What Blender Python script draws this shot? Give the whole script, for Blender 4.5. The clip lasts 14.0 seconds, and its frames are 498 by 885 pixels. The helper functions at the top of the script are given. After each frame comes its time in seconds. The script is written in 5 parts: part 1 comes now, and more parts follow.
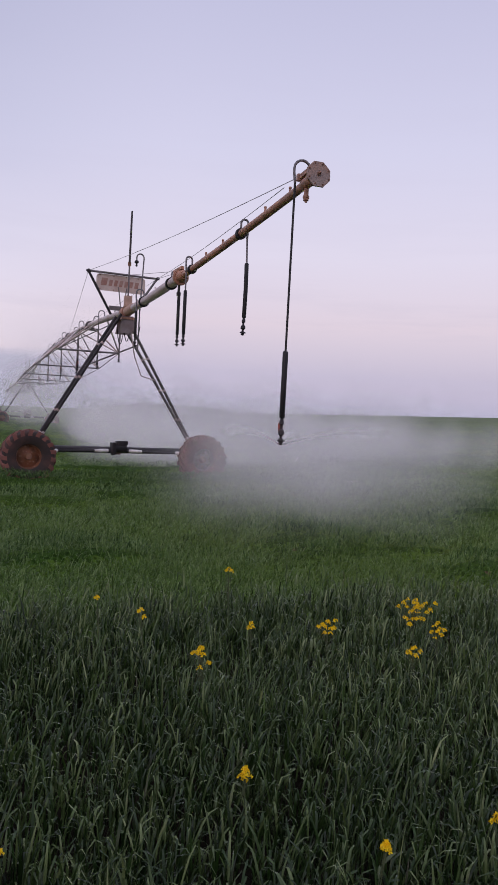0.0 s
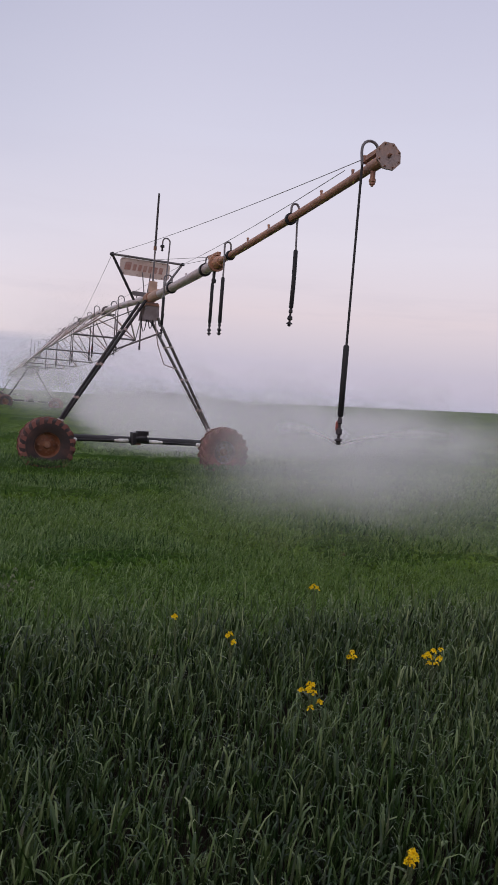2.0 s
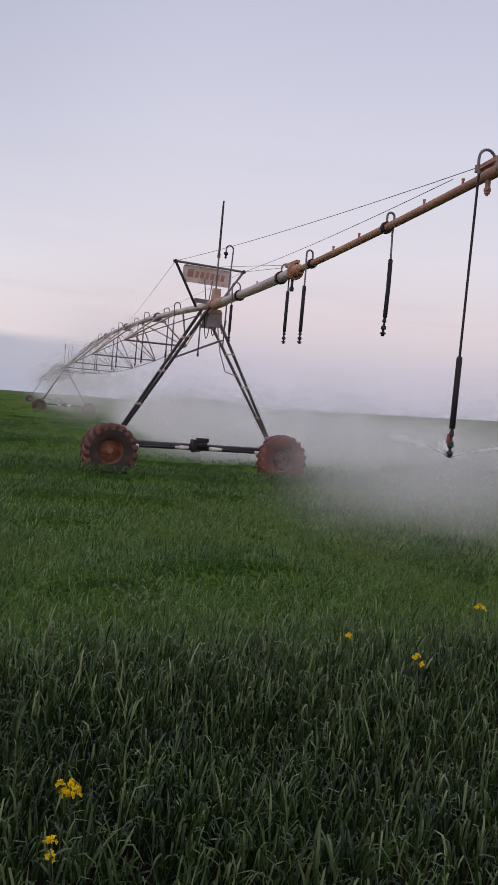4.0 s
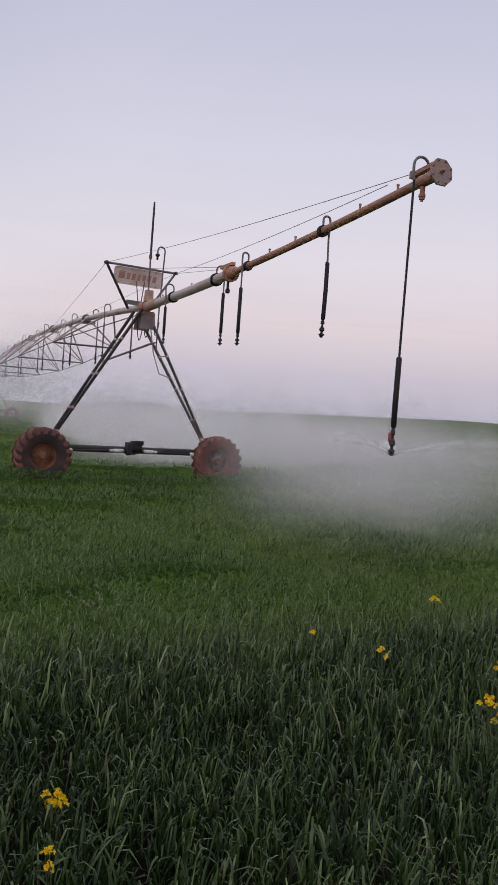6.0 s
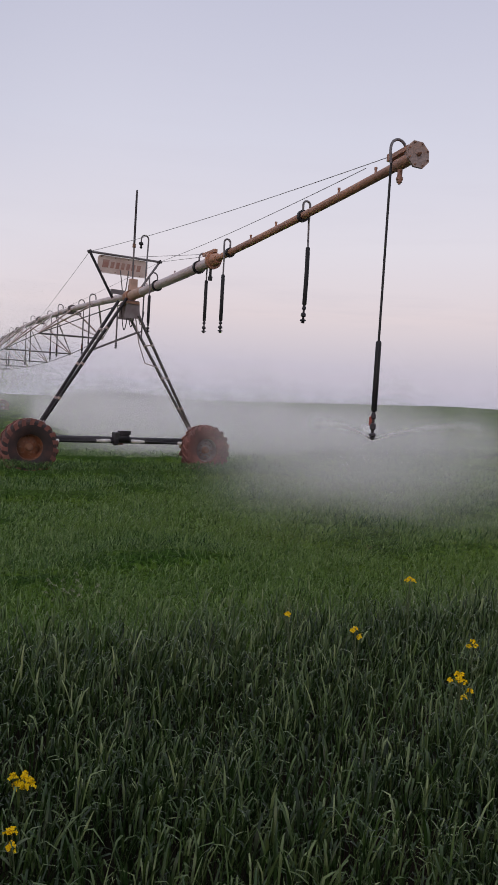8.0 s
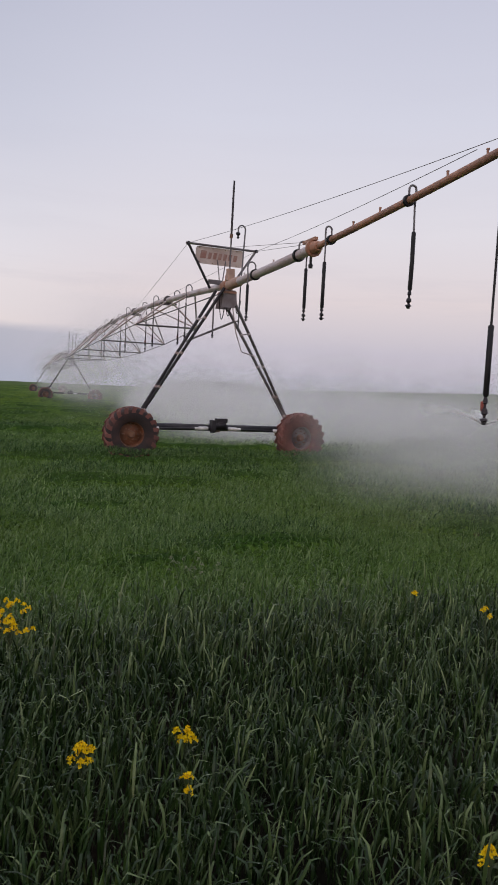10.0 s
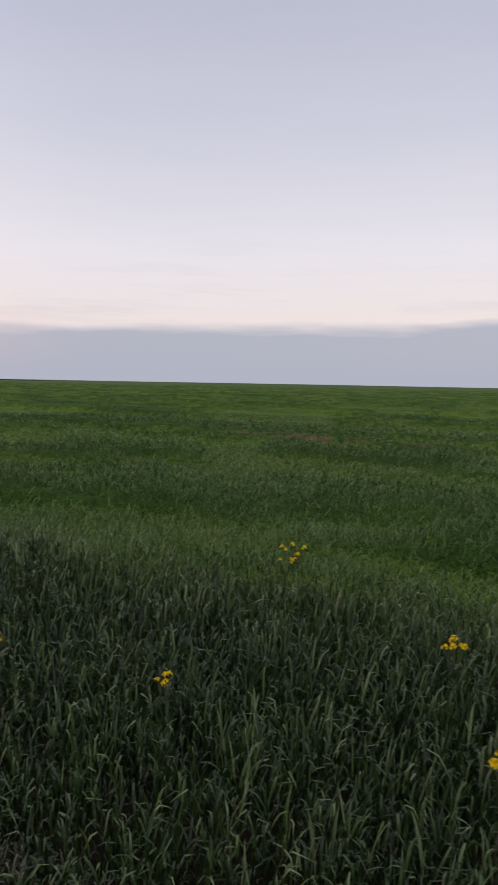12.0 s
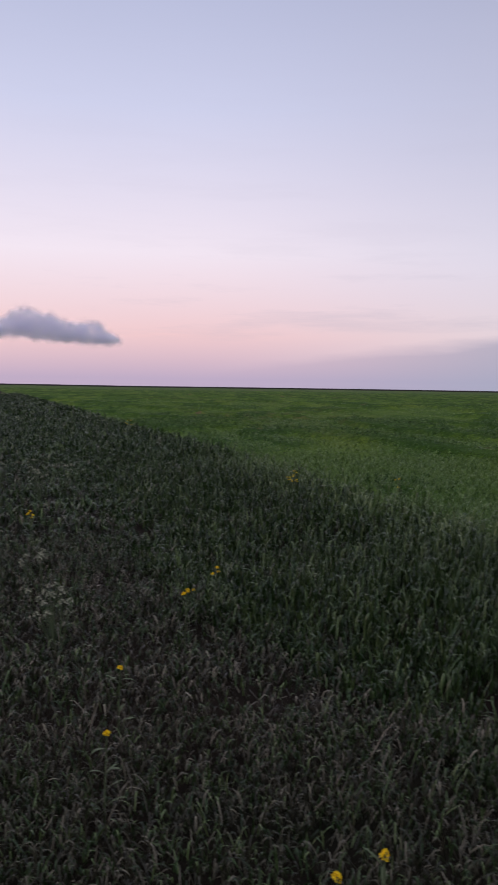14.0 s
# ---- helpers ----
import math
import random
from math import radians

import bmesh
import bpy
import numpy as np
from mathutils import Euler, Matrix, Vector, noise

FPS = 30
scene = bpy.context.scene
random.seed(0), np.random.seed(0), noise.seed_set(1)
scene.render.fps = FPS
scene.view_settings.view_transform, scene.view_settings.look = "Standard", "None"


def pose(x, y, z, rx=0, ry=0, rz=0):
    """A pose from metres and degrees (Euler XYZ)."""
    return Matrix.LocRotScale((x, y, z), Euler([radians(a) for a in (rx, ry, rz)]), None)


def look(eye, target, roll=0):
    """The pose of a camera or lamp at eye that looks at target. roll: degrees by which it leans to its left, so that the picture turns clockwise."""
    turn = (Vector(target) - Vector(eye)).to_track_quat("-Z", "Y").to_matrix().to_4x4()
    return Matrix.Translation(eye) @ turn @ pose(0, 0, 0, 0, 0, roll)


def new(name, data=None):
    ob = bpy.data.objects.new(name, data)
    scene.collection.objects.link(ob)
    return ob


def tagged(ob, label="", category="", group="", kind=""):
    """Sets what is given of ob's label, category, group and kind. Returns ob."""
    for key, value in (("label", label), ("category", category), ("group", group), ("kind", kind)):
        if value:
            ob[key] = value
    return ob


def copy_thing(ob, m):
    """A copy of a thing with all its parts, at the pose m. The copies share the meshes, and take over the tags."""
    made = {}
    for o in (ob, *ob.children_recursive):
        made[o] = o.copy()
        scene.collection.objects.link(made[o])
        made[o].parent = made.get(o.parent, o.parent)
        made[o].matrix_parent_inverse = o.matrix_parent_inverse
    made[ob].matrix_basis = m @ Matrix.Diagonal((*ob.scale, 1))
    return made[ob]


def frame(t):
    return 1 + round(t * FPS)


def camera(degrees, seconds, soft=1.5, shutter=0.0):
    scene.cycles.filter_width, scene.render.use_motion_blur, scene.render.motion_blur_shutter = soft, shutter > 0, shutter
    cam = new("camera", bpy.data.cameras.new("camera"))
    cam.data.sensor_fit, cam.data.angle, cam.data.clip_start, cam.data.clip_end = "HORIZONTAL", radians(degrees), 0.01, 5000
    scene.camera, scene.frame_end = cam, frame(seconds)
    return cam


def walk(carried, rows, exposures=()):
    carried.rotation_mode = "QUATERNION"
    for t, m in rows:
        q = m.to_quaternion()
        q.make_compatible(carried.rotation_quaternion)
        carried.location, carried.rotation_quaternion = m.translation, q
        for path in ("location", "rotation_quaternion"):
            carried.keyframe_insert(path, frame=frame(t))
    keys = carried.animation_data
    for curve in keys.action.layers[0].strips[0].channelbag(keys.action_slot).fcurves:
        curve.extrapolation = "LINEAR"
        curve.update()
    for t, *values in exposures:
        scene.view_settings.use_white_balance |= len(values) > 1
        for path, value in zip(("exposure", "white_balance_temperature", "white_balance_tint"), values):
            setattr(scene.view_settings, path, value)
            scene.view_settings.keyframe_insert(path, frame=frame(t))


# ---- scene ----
cam = camera(37.1, 14.0, soft=1.2, shutter=0.15)
PATH = [
    (0, (0.036, 0.167, 1.754), (0.037, 2.165, 1.675), 2.9),
    (0.5, (-0.184, 0.264, 1.794), (-0.134, 2.262, 1.715), 3.1),
    (1, (-0.303, 0.374, 1.784), (-0.265, 2.372, 1.698), 3.5),
    (1.5, (-0.412, 0.568, 1.77), (-0.396, 2.566, 1.675), 4.0),
    (2, (-0.548, 0.654, 1.79), (-0.54, 2.651, 1.682), 4.4),
    (2.5, (-0.784, 0.599, 1.765), (-0.773, 2.596, 1.654), 4.7),
    (3, (-1.074, 0.613, 1.754), (-1.09, 2.61, 1.646), 5.1),
    (3.5, (-1.285, 0.732, 1.763), (-1.345, 2.728, 1.66), 5.0),
    (6, (-1.634, 0.693, 1.753), (-1.486, 2.686, 1.675), 4.2),
    (6.5, (-1.542, 0.698, 1.774), (-1.349, 2.687, 1.696), 3.5),
    (7, (-1.5, 0.709, 1.751), (-1.315, 2.699, 1.67), 3.4),
    (9.5, (-1.68, 0.586, 1.707), (-1.622, 2.581, 1.565), 2.9),
    (10, (-1.778, 0.56, 1.673), (-1.832, 2.554, 1.528), 3.0),
    (10.5, (-1.847, 0.553, 1.653), (-2.118, 2.529, 1.499), 3.1),
    (11, (-1.966, 0.54, 1.651), (-2.706, 2.391, 1.486), 2.4),
    (11.5, (-2.012, 0.542, 1.662), (-3.228, 2.121, 1.487), 1.0),
    (12, (-2.104, 0.579, 1.643), (-3.642, 1.845, 1.464), 1.3),
    (12.5, (-2.202, 0.619, 1.622), (-3.973, 1.53, 1.438), 2.1),
    (13, (-2.339, 0.526, 1.611), (-4.214, 1.198, 1.428), 2.0),
    (13.5, (-2.49, 0.342, 1.609), (-4.443, 0.734, 1.428), 1.6),
    (14, (-2.629, 0.112, 1.608), (-4.622, 0.08, 1.439), 0.8),
]
LIGHT = [
    (0.0, 0.0, 6220, 20), (1.5, 0.0, 6400, 17), (3.3, 0.0, 6500, 12), (6.5, 0.0, 6550, 13), (9.5, 0.0, 6550, 10),
    (11.5, 0.05, 6750, 10), (12.0, 0.1, 6700, 10), (12.5, 0.05, 6450, 13), (14.0, -0.08, 6250, 16),
]
walk(cam, [(t, look(eye, target, roll)) for t, eye, target, roll in PATH], LIGHT)

# ---- world and light ----
world = bpy.data.worlds.new("dusk_sky")
scene.world = world
world.use_nodes = True
scene.cycles.transparent_max_bounces = 256


def nodes_of(tree):
    tree.nodes.clear()
    return tree.nodes, tree.links


def ramp(nodes, stops, mode="LINEAR"):
    node = nodes.new("ShaderNodeValToRGB")
    node.color_ramp.interpolation = mode
    el = node.color_ramp.elements
    while len(el) < len(stops):
        el.new(0.5)
    for e, (p, c) in zip(el, stops):
        e.position, e.color = p, (*c, 1)
    return node


def maths(nodes, links, op, a, b=None, c=None, clamp=False):
    node = nodes.new("ShaderNodeMath")
    node.operation, node.use_clamp = op, clamp
    for n, v in enumerate((a, b, c)):
        if v is None:
            continue
        if isinstance(v, (int, float)):
            node.inputs[n].default_value = v
        else:
            links.new(v, node.inputs[n])
    return node.outputs[0]


def mix(nodes, links, fac, a, b, blend="MIX"):
    node = nodes.new("ShaderNodeMix")
    node.data_type, node.blend_type = "RGBA", blend
    for socket, v in ((node.inputs[0], fac), (node.inputs[6], a), (node.inputs[7], b)):
        if isinstance(v, (int, float)):
            socket.default_value = v
        elif isinstance(v, tuple):
            socket.default_value = (*v, 1)
        else:
            links.new(v, socket)
    return node.outputs[2]


def build_sky():
    nodes, links = nodes_of(world.node_tree)
    coord = nodes.new("ShaderNodeTexCoord")
    parts = nodes.new("ShaderNodeSeparateXYZ")
    links.new(coord.outputs["Generated"], parts.inputs[0])
    x, y, z = parts.outputs
    # wavy edge of the low shadow band
    wob = nodes.new("ShaderNodeTexNoise")
    wob.inputs["Scale"].default_value, wob.inputs["Detail"].default_value = 4.0, 7.0
    flat = nodes.new("ShaderNodeMapping")
    flat.inputs["Scale"].default_value = (1.0, 1.0, 6.0)
    links.new(coord.outputs["Generated"], flat.inputs["Vector"])
    links.new(flat.outputs[0], wob.inputs["Vector"])
    wobble = maths(nodes, links, "MULTIPLY_ADD", wob.outputs["Fac"], 0.040, -0.020)
    zz = maths(nodes, links, "ADD", z, wobble)
    lower = maths(nodes, links, "DIVIDE", 1.15, maths(nodes, links, "MAXIMUM", maths(nodes, links, "ADD", y, 0.35), 0.25))
    sink = maths(nodes, links, "MAXIMUM", lower, 1.0)
    lift = maths(nodes, links, "MULTIPLY", maths(nodes, links, "SUBTRACT", sink, 1.0), 0.02)
    h = maths(nodes, links, "DIVIDE", maths(nodes, links, "ADD", zz, lift), 0.6, clamp=True)
    hz = maths(nodes, links, "DIVIDE", z, 0.6, clamp=True)
    west = ramp(nodes, [(0.0, BAND_LOW), (0.098, BAND_TOP), (0.120, SKY_PINK_W), (0.26, SKY_MID_W), (0.5, SKY_HIGH_W), (0.80, SKY_UP_W), (1.0, SKY_UP_W)])
    links.new(h, west.inputs[0])
    east = ramp(nodes, [(0.0, EAST_BASE), (0.09, EAST_LOW), (0.20, EAST_PINK), (0.34, EAST_MID), (0.55, EAST_HIGH), (0.85, EAST_UP), (1.0, EAST_UP)])
    links.new(hz, east.inputs[0])
    # the pink glow low over the far end of the verge
    glow = ramp(nodes, [(0.0, GLOW_LOW), (0.095, GLOW_PINK), (0.27, GLOW_MID), (0.55, GLOW_HIGH), (0.85, GLOW_UP), (1.0, GLOW_UP)])
    links.new(hz, glow.inputs[0])
    # how far round to the west: -x; 0 at +y
    side = maths(nodes, links, "SUBTRACT", maths(nodes, links, "MULTIPLY", x, -1.0), 0.0)
    f1 = nodes.new("ShaderNodeMapRange")
    f1.interpolation_type = "SMOOTHSTEP"
    f1.inputs["From Min"].default_value, f1.inputs["From Max"].default_value = 0.08, 0.48
    links.new(side, f1.inputs["Value"])
    c = mix(nodes, links, f1.outputs[0], east.outputs[0], west.outputs[0])
    f2 = nodes.new("ShaderNodeMapRange")
    f2.interpolation_type = "SMOOTHSTEP"
    f2.inputs["From Min"].default_value, f2.inputs["From Max"].default_value = 0.50, -0.12
    links.new(y, f2.inputs["Value"])
    f2w = maths(nodes, links, "MULTIPLY", f2.outputs[0], f1.outputs[0])
    c = mix(nodes, links, f2w, c, glow.outputs[0])
    # thin wisps, drawn out along the horizon
    stretch = nodes.new("ShaderNodeMapping")
    stretch.inputs["Scale"].default_value = (1.6, 1.6, 15.0)
    links.new(coord.outputs["Generated"], stretch.inputs["Vector"])
    wisp = nodes.new("ShaderNodeTexNoise")
    wisp.inputs["Scale"].default_value, wisp.inputs["Detail"].default_value, wisp.inputs["Roughness"].default_value = 2.4, 7.0, 0.62
    links.new(stretch.outputs[0], wisp.inputs["Vector"])
    cover = ramp(nodes, [(0.0, (0, 0, 0)), (0.50, (0, 0, 0)), (0.66, (1, 1, 1)), (1.0, (1, 1, 1))])
    links.new(wisp.outputs["Fac"], cover.inputs[0])
    low = ramp(nodes, [(0.0, (0, 0, 0)), (0.07, (0.3, 0.3, 0.3)), (0.13, (1, 1, 1)), (0.20, (0.75, 0.75, 0.75)), (0.30, (0.25, 0.25, 0.25)), (0.6, (0.1, 0.1, 0.1)), (1.0, (0, 0, 0))])
    links.new(hz, low.inputs[0])
    amount = maths(nodes, links, "MULTIPLY", maths(nodes, links, "MULTIPLY", cover.outputs[0], low.outputs[0]), 0.30)
    c = mix(nodes, links, amount, c, (0.50, 0.47, 0.56))
    # brighter overhead, above what the walk shows
    f3 = nodes.new("ShaderNodeMapRange")
    f3.interpolation_type = "SMOOTHSTEP"
    f3.inputs["From Min"].default_value, f3.inputs["From Max"].default_value = 0.52, 0.92
    links.new(z, f3.inputs["Value"])
    c = mix(nodes, links, f3.outputs[0], c, ZENITH)
    # the real scattering sky adds its share
    sky = nodes.new("ShaderNodeTexSky")
    sky.sky_type, sky.sun_disc = "NISHITA", False
    sky.sun_elevation, sky.sun_rotation = radians(2.0), radians(SUN_TURN)
    dim = mix(nodes, links, 1.0, sky.outputs[0], (0.03, 0.03, 0.03), "MULTIPLY")
    c = mix(nodes, links, 1.0, c, dim, "ADD")
    back = nodes.new("ShaderNodeBackground")
    back.inputs["Strength"].default_value = SKY_STRENGTH
    links.new(c, back.inputs["Color"])
    out = nodes.new("ShaderNodeOutputWorld")
    links.new(back.outputs[0], out.inputs["Surface"])


SKY_STRENGTH = 1.0
SUN_TURN = 200.0
ZENITH = (0.85, 0.86, 0.98)
BAND_LOW, BAND_TOP = (0.385, 0.425, 0.53), (0.37, 0.405, 0.52)
SKY_PINK_W, SKY_MID_W, SKY_HIGH_W, SKY_UP_W = (0.75, 0.68, 0.71), (0.71, 0.69, 0.77), (0.55, 0.56, 0.675), (0.415, 0.435, 0.555)
EAST_BASE, EAST_LOW, EAST_PINK, EAST_MID, EAST_HIGH, EAST_UP = (0.45, 0.46, 0.58), (0.49, 0.48, 0.60), (0.67, 0.59, 0.645), (0.69, 0.655, 0.73), (0.62, 0.62, 0.73), (0.50, 0.51, 0.64)
GLOW_LOW, GLOW_PINK, GLOW_MID, GLOW_HIGH, GLOW_UP = (0.52, 0.43, 0.56), (0.86, 0.59, 0.60), (0.90, 0.80, 0.85), (0.63, 0.65, 0.80), (0.42, 0.46, 0.62)
build_sky()

sun = new("sun", bpy.data.lights.new("sun", "SUN"))
sun.data.energy, sun.data.angle, sun.data.color = 0.35, radians(25), (1.0, 0.84, 0.78)
sun.matrix_world = look((0, 0, 0), (0.45, 0.85, -0.22))

# ---- materials ----


def material(name):
    m = bpy.data.materials.new(name)
    m.use_nodes = True
    nodes, links = nodes_of(m.node_tree)
    out = nodes.new("ShaderNodeOutputMaterial")
    bsdf = nodes.new("ShaderNodeBsdfPrincipled")
    links.new(bsdf.outputs[0], out.inputs["Surface"])
    return m, nodes, links, bsdf, out


def worn(name, base, stain, rough=0.6, metal=0.0, grain=18.0, patch=2.2, amount=0.55, bump=0.25, spread=0.06, third=None, gloss=0.5):
    """A weathered surface: base colour with stains at two scales, fine grain and relief."""
    m, nodes, links, bsdf, out = material(name)
    coord = nodes.new("ShaderNodeTexCoord")
    big, fine = nodes.new("ShaderNodeTexNoise"), nodes.new("ShaderNodeTexNoise")
    for node, s, d in ((big, patch, 5.0), (fine, grain, 6.0)):
        node.inputs["Scale"].default_value, node.inputs["Detail"].default_value = s, d
        links.new(coord.outputs["Object"], node.inputs["Vector"])
    blot = ramp(nodes, [(0.0, (0, 0, 0)), (0.48 - spread, (0, 0, 0)), (0.52 + spread * 2, (1, 1, 1)), (1.0, (1, 1, 1))])
    links.new(big.outputs["Fac"], blot.inputs[0])
    c = mix(nodes, links, maths(nodes, links, "MULTIPLY", blot.outputs[0], amount), base, stain)
    speck = ramp(nodes, [(0.0, (0.72, 0.72, 0.72)), (0.5, (1, 1, 1)), (1.0, (1.22, 1.2, 1.18))])
    links.new(fine.outputs["Fac"], speck.inputs[0])
    c = mix(nodes, links, 1.0, c, speck.outputs[0], "MULTIPLY")
    if third:
        dot = ramp(nodes, [(0.0, (0, 0, 0)), (0.58, (0, 0, 0)), (0.66, (1, 1, 1)), (1.0, (1, 1, 1))])
        links.new(fine.outputs["Fac"], dot.inputs[0])
        c = mix(nodes, links, maths(nodes, links, "MULTIPLY", dot.outputs[0], 0.6), c, third)
    links.new(c, bsdf.inputs["Base Color"])
    bsdf.inputs["Metallic"].default_value, bsdf.inputs["Specular IOR Level"].default_value = metal, gloss
    links.new(maths(nodes, links, "MULTIPLY_ADD", fine.outputs["Fac"], 0.3, rough - 0.15), bsdf.inputs["Roughness"])
    relief = nodes.new("ShaderNodeBump")
    relief.inputs["Strength"].default_value, relief.inputs["Distance"].default_value = bump, 0.004
    links.new(fine.outputs["Fac"], relief.inputs["Height"])
    links.new(relief.outputs[0], bsdf.inputs["Normal"])
    return m


def leaf(name, dark, mid, light, rough=0.42, through_light=0.25, patch=None, gloss=0.2, stretch=(1, 1, 1)):
    """Blades and leaves: each blade has its own tone; some light passes through."""
    m, nodes, links, bsdf, out = material(name)
    geo = nodes.new("ShaderNodeNewGeometry")
    tone = ramp(nodes, [(0.0, dark), (0.5, mid), (0.84, tuple((a + b) / 2 for a, b in zip(mid, light))), (1.0, light)])
    links.new(geo.outputs["Random Per Island"], tone.inputs[0])
    c = tone.outputs[0]
    if patch:
        coord = nodes.new("ShaderNodeTexCoord")
        n = nodes.new("ShaderNodeTexNoise")
        n.inputs["Scale"].default_value, n.inputs["Detail"].default_value = patch[0], 4.0
        lay = nodes.new("ShaderNodeMapping")
        lay.inputs["Rotation"].default_value, lay.inputs["Scale"].default_value = (0, 0, radians(-21)), stretch
        links.new(coord.outputs["Object"], lay.inputs["Vector"])
        links.new(lay.outputs[0], n.inputs["Vector"])
        f = ramp(nodes, [(0.0, (0, 0, 0)), (0.40, (0, 0, 0)), (0.62, (1, 1, 1)), (1.0, (1, 1, 1))])
        links.new(n.outputs["Fac"], f.inputs[0])
        c = mix(nodes, links, maths(nodes, links, "MULTIPLY", f.outputs[0], patch[2]), c, patch[1])
    links.new(c, bsdf.inputs["Base Color"])
    bsdf.inputs["Roughness"].default_value = rough
    bsdf.inputs["Specular IOR Level"].default_value = gloss
    trans = nodes.new("ShaderNodeBsdfTranslucent")
    links.new(c, trans.inputs["Color"])
    both = nodes.new("ShaderNodeMixShader")
    both.inputs[0].default_value = through_light
    links.new(bsdf.outputs[0], both.inputs[1])
    links.new(trans.outputs[0], both.inputs[2])
    links.new(both.outputs[0], out.inputs["Surface"])
    return m


def droplets(name, tone=(0.95, 0.95, 0.95)):
    m, nodes, links, bsdf, out = material(name)
    a, b, both = nodes.new("ShaderNodeBsdfDiffuse"), nodes.new("ShaderNodeBsdfTranslucent"), nodes.new("ShaderNodeMixShader")
    a.inputs["Color"].default_value = b.inputs["Color"].default_value = (*tone, 1)
    links.new(a.outputs[0], both.inputs[1])
    links.new(b.outputs[0], both.inputs[2])
    links.new(both.outputs[0], out.inputs["Surface"])
    return m


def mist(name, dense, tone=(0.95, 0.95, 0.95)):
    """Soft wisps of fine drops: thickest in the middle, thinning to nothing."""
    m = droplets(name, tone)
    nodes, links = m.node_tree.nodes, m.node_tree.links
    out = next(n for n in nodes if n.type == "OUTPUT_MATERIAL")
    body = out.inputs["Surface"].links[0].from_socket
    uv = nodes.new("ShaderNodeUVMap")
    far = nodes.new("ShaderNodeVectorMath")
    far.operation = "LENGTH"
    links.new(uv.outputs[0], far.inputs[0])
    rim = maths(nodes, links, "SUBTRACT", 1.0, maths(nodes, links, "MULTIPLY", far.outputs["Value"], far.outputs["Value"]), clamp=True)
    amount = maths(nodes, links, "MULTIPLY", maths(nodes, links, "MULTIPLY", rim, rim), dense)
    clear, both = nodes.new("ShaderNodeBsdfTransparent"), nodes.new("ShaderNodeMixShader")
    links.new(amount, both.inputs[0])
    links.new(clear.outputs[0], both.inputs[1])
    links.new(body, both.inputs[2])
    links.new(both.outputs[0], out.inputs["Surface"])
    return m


GALV = worn("weathered_galvanised_steel", (0.56, 0.485, 0.485), (0.38, 0.26, 0.225), 0.48, 0.25, 22, 1.6, 0.8, third=(0.26, 0.15, 0.115))
RUST = worn("rust_brown_pipe", (0.40, 0.20, 0.125), (0.27, 0.145, 0.105), 0.55, 0.05, 26, 1.6, 0.8, third=(0.47, 0.30, 0.21))
RUST_DARK = worn("dark_rust", (0.16, 0.085, 0.055), (0.30, 0.13, 0.06), 0.75, 0.0, 30, 4, 0.7)
PLATE = worn("weathered_end_plate", (0.29, 0.225, 0.20), (0.36, 0.20, 0.13), 0.6, 0.2, 30, 5, 0.6)
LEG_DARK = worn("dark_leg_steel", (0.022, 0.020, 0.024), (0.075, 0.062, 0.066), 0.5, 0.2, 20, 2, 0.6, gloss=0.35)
HUB_STEEL = worn("mauve_grey_plate", (0.25, 0.215, 0.22), (0.17, 0.12, 0.11), 0.55, 0.2, 22, 4, 0.7)
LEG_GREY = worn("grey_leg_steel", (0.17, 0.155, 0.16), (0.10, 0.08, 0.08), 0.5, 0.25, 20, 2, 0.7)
BLACK = worn("black_rubber_hose", (0.011, 0.011, 0.013), (0.024, 0.022, 0.024), 0.5, 0.0, 30, 5, 0.6, 0.12, gloss=0.3)
HOSE = worn("grey_hose", (0.16, 0.15, 0.16), (0.10, 0.09, 0.09), 0.5, 0.0, 30, 5, 0.6, 0.12)
WHITE = worn("white_plastic_shield", (0.68, 0.66, 0.64), (0.42, 0.38, 0.35), 0.5, 0.0, 15, 6, 0.6, 0.1)
TYRE = worn("red_dusty_tyre", (0.190, 0.072, 0.056), (0.092, 0.042, 0.036), 0.85, 0.0, 25, 3.5, 0.7, 0.5)
TYRE_SIDE = worn("dark_tyre_wall", (0.030, 0.021, 0.020), (0.095, 0.040, 0.031), 0.8, 0.0, 25, 3.5, 0.6, 0.4)
RIM = worn("rusty_orange_rim", (0.22, 0.085, 0.04), (0.11, 0.055, 0.035), 0.6, 0.2, 18, 5, 0.8, third=(0.36, 0.24, 0.18))
RIM_GREY = worn("dull_grey_rim", (0.20, 0.14, 0.13), (0.30, 0.26, 0.25), 0.55, 0.3, 18, 5, 0.8, third=(0.12, 0.06, 0.05))
BOARD = worn("faded_cream_board", (0.64, 0.53, 0.48), (0.46, 0.32, 0.26), 0.6, 0.0, 24, 3, 0.6, 0.15)
LETTER = worn("faded_red_lettering", (0.36, 0.18, 0.14), (0.46, 0.33, 0.28), 0.6, 0.0, 40, 9, 0.5, 0.1)
TAN_BOX = worn("sun_bleached_orange_box", (0.47, 0.31, 0.235), (0.36, 0.23, 0.175), 0.6, 0.0, 24, 6, 0.7, 0.15)
CABLE = worn("steel_cable", (0.22, 0.21, 0.22), (0.28, 0.25, 0.24), 0.5, 0.4, 60, 9, 0.5, 0.1)
RED = worn("red_plastic", (0.30, 0.06, 0.04), (0.2, 0.05, 0.04), 0.5, 0.0, 30, 9, 0.5, 0.1)
SPRAY = droplets("water_droplets")
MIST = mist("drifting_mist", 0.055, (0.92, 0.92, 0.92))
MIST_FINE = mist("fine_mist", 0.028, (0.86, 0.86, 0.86))
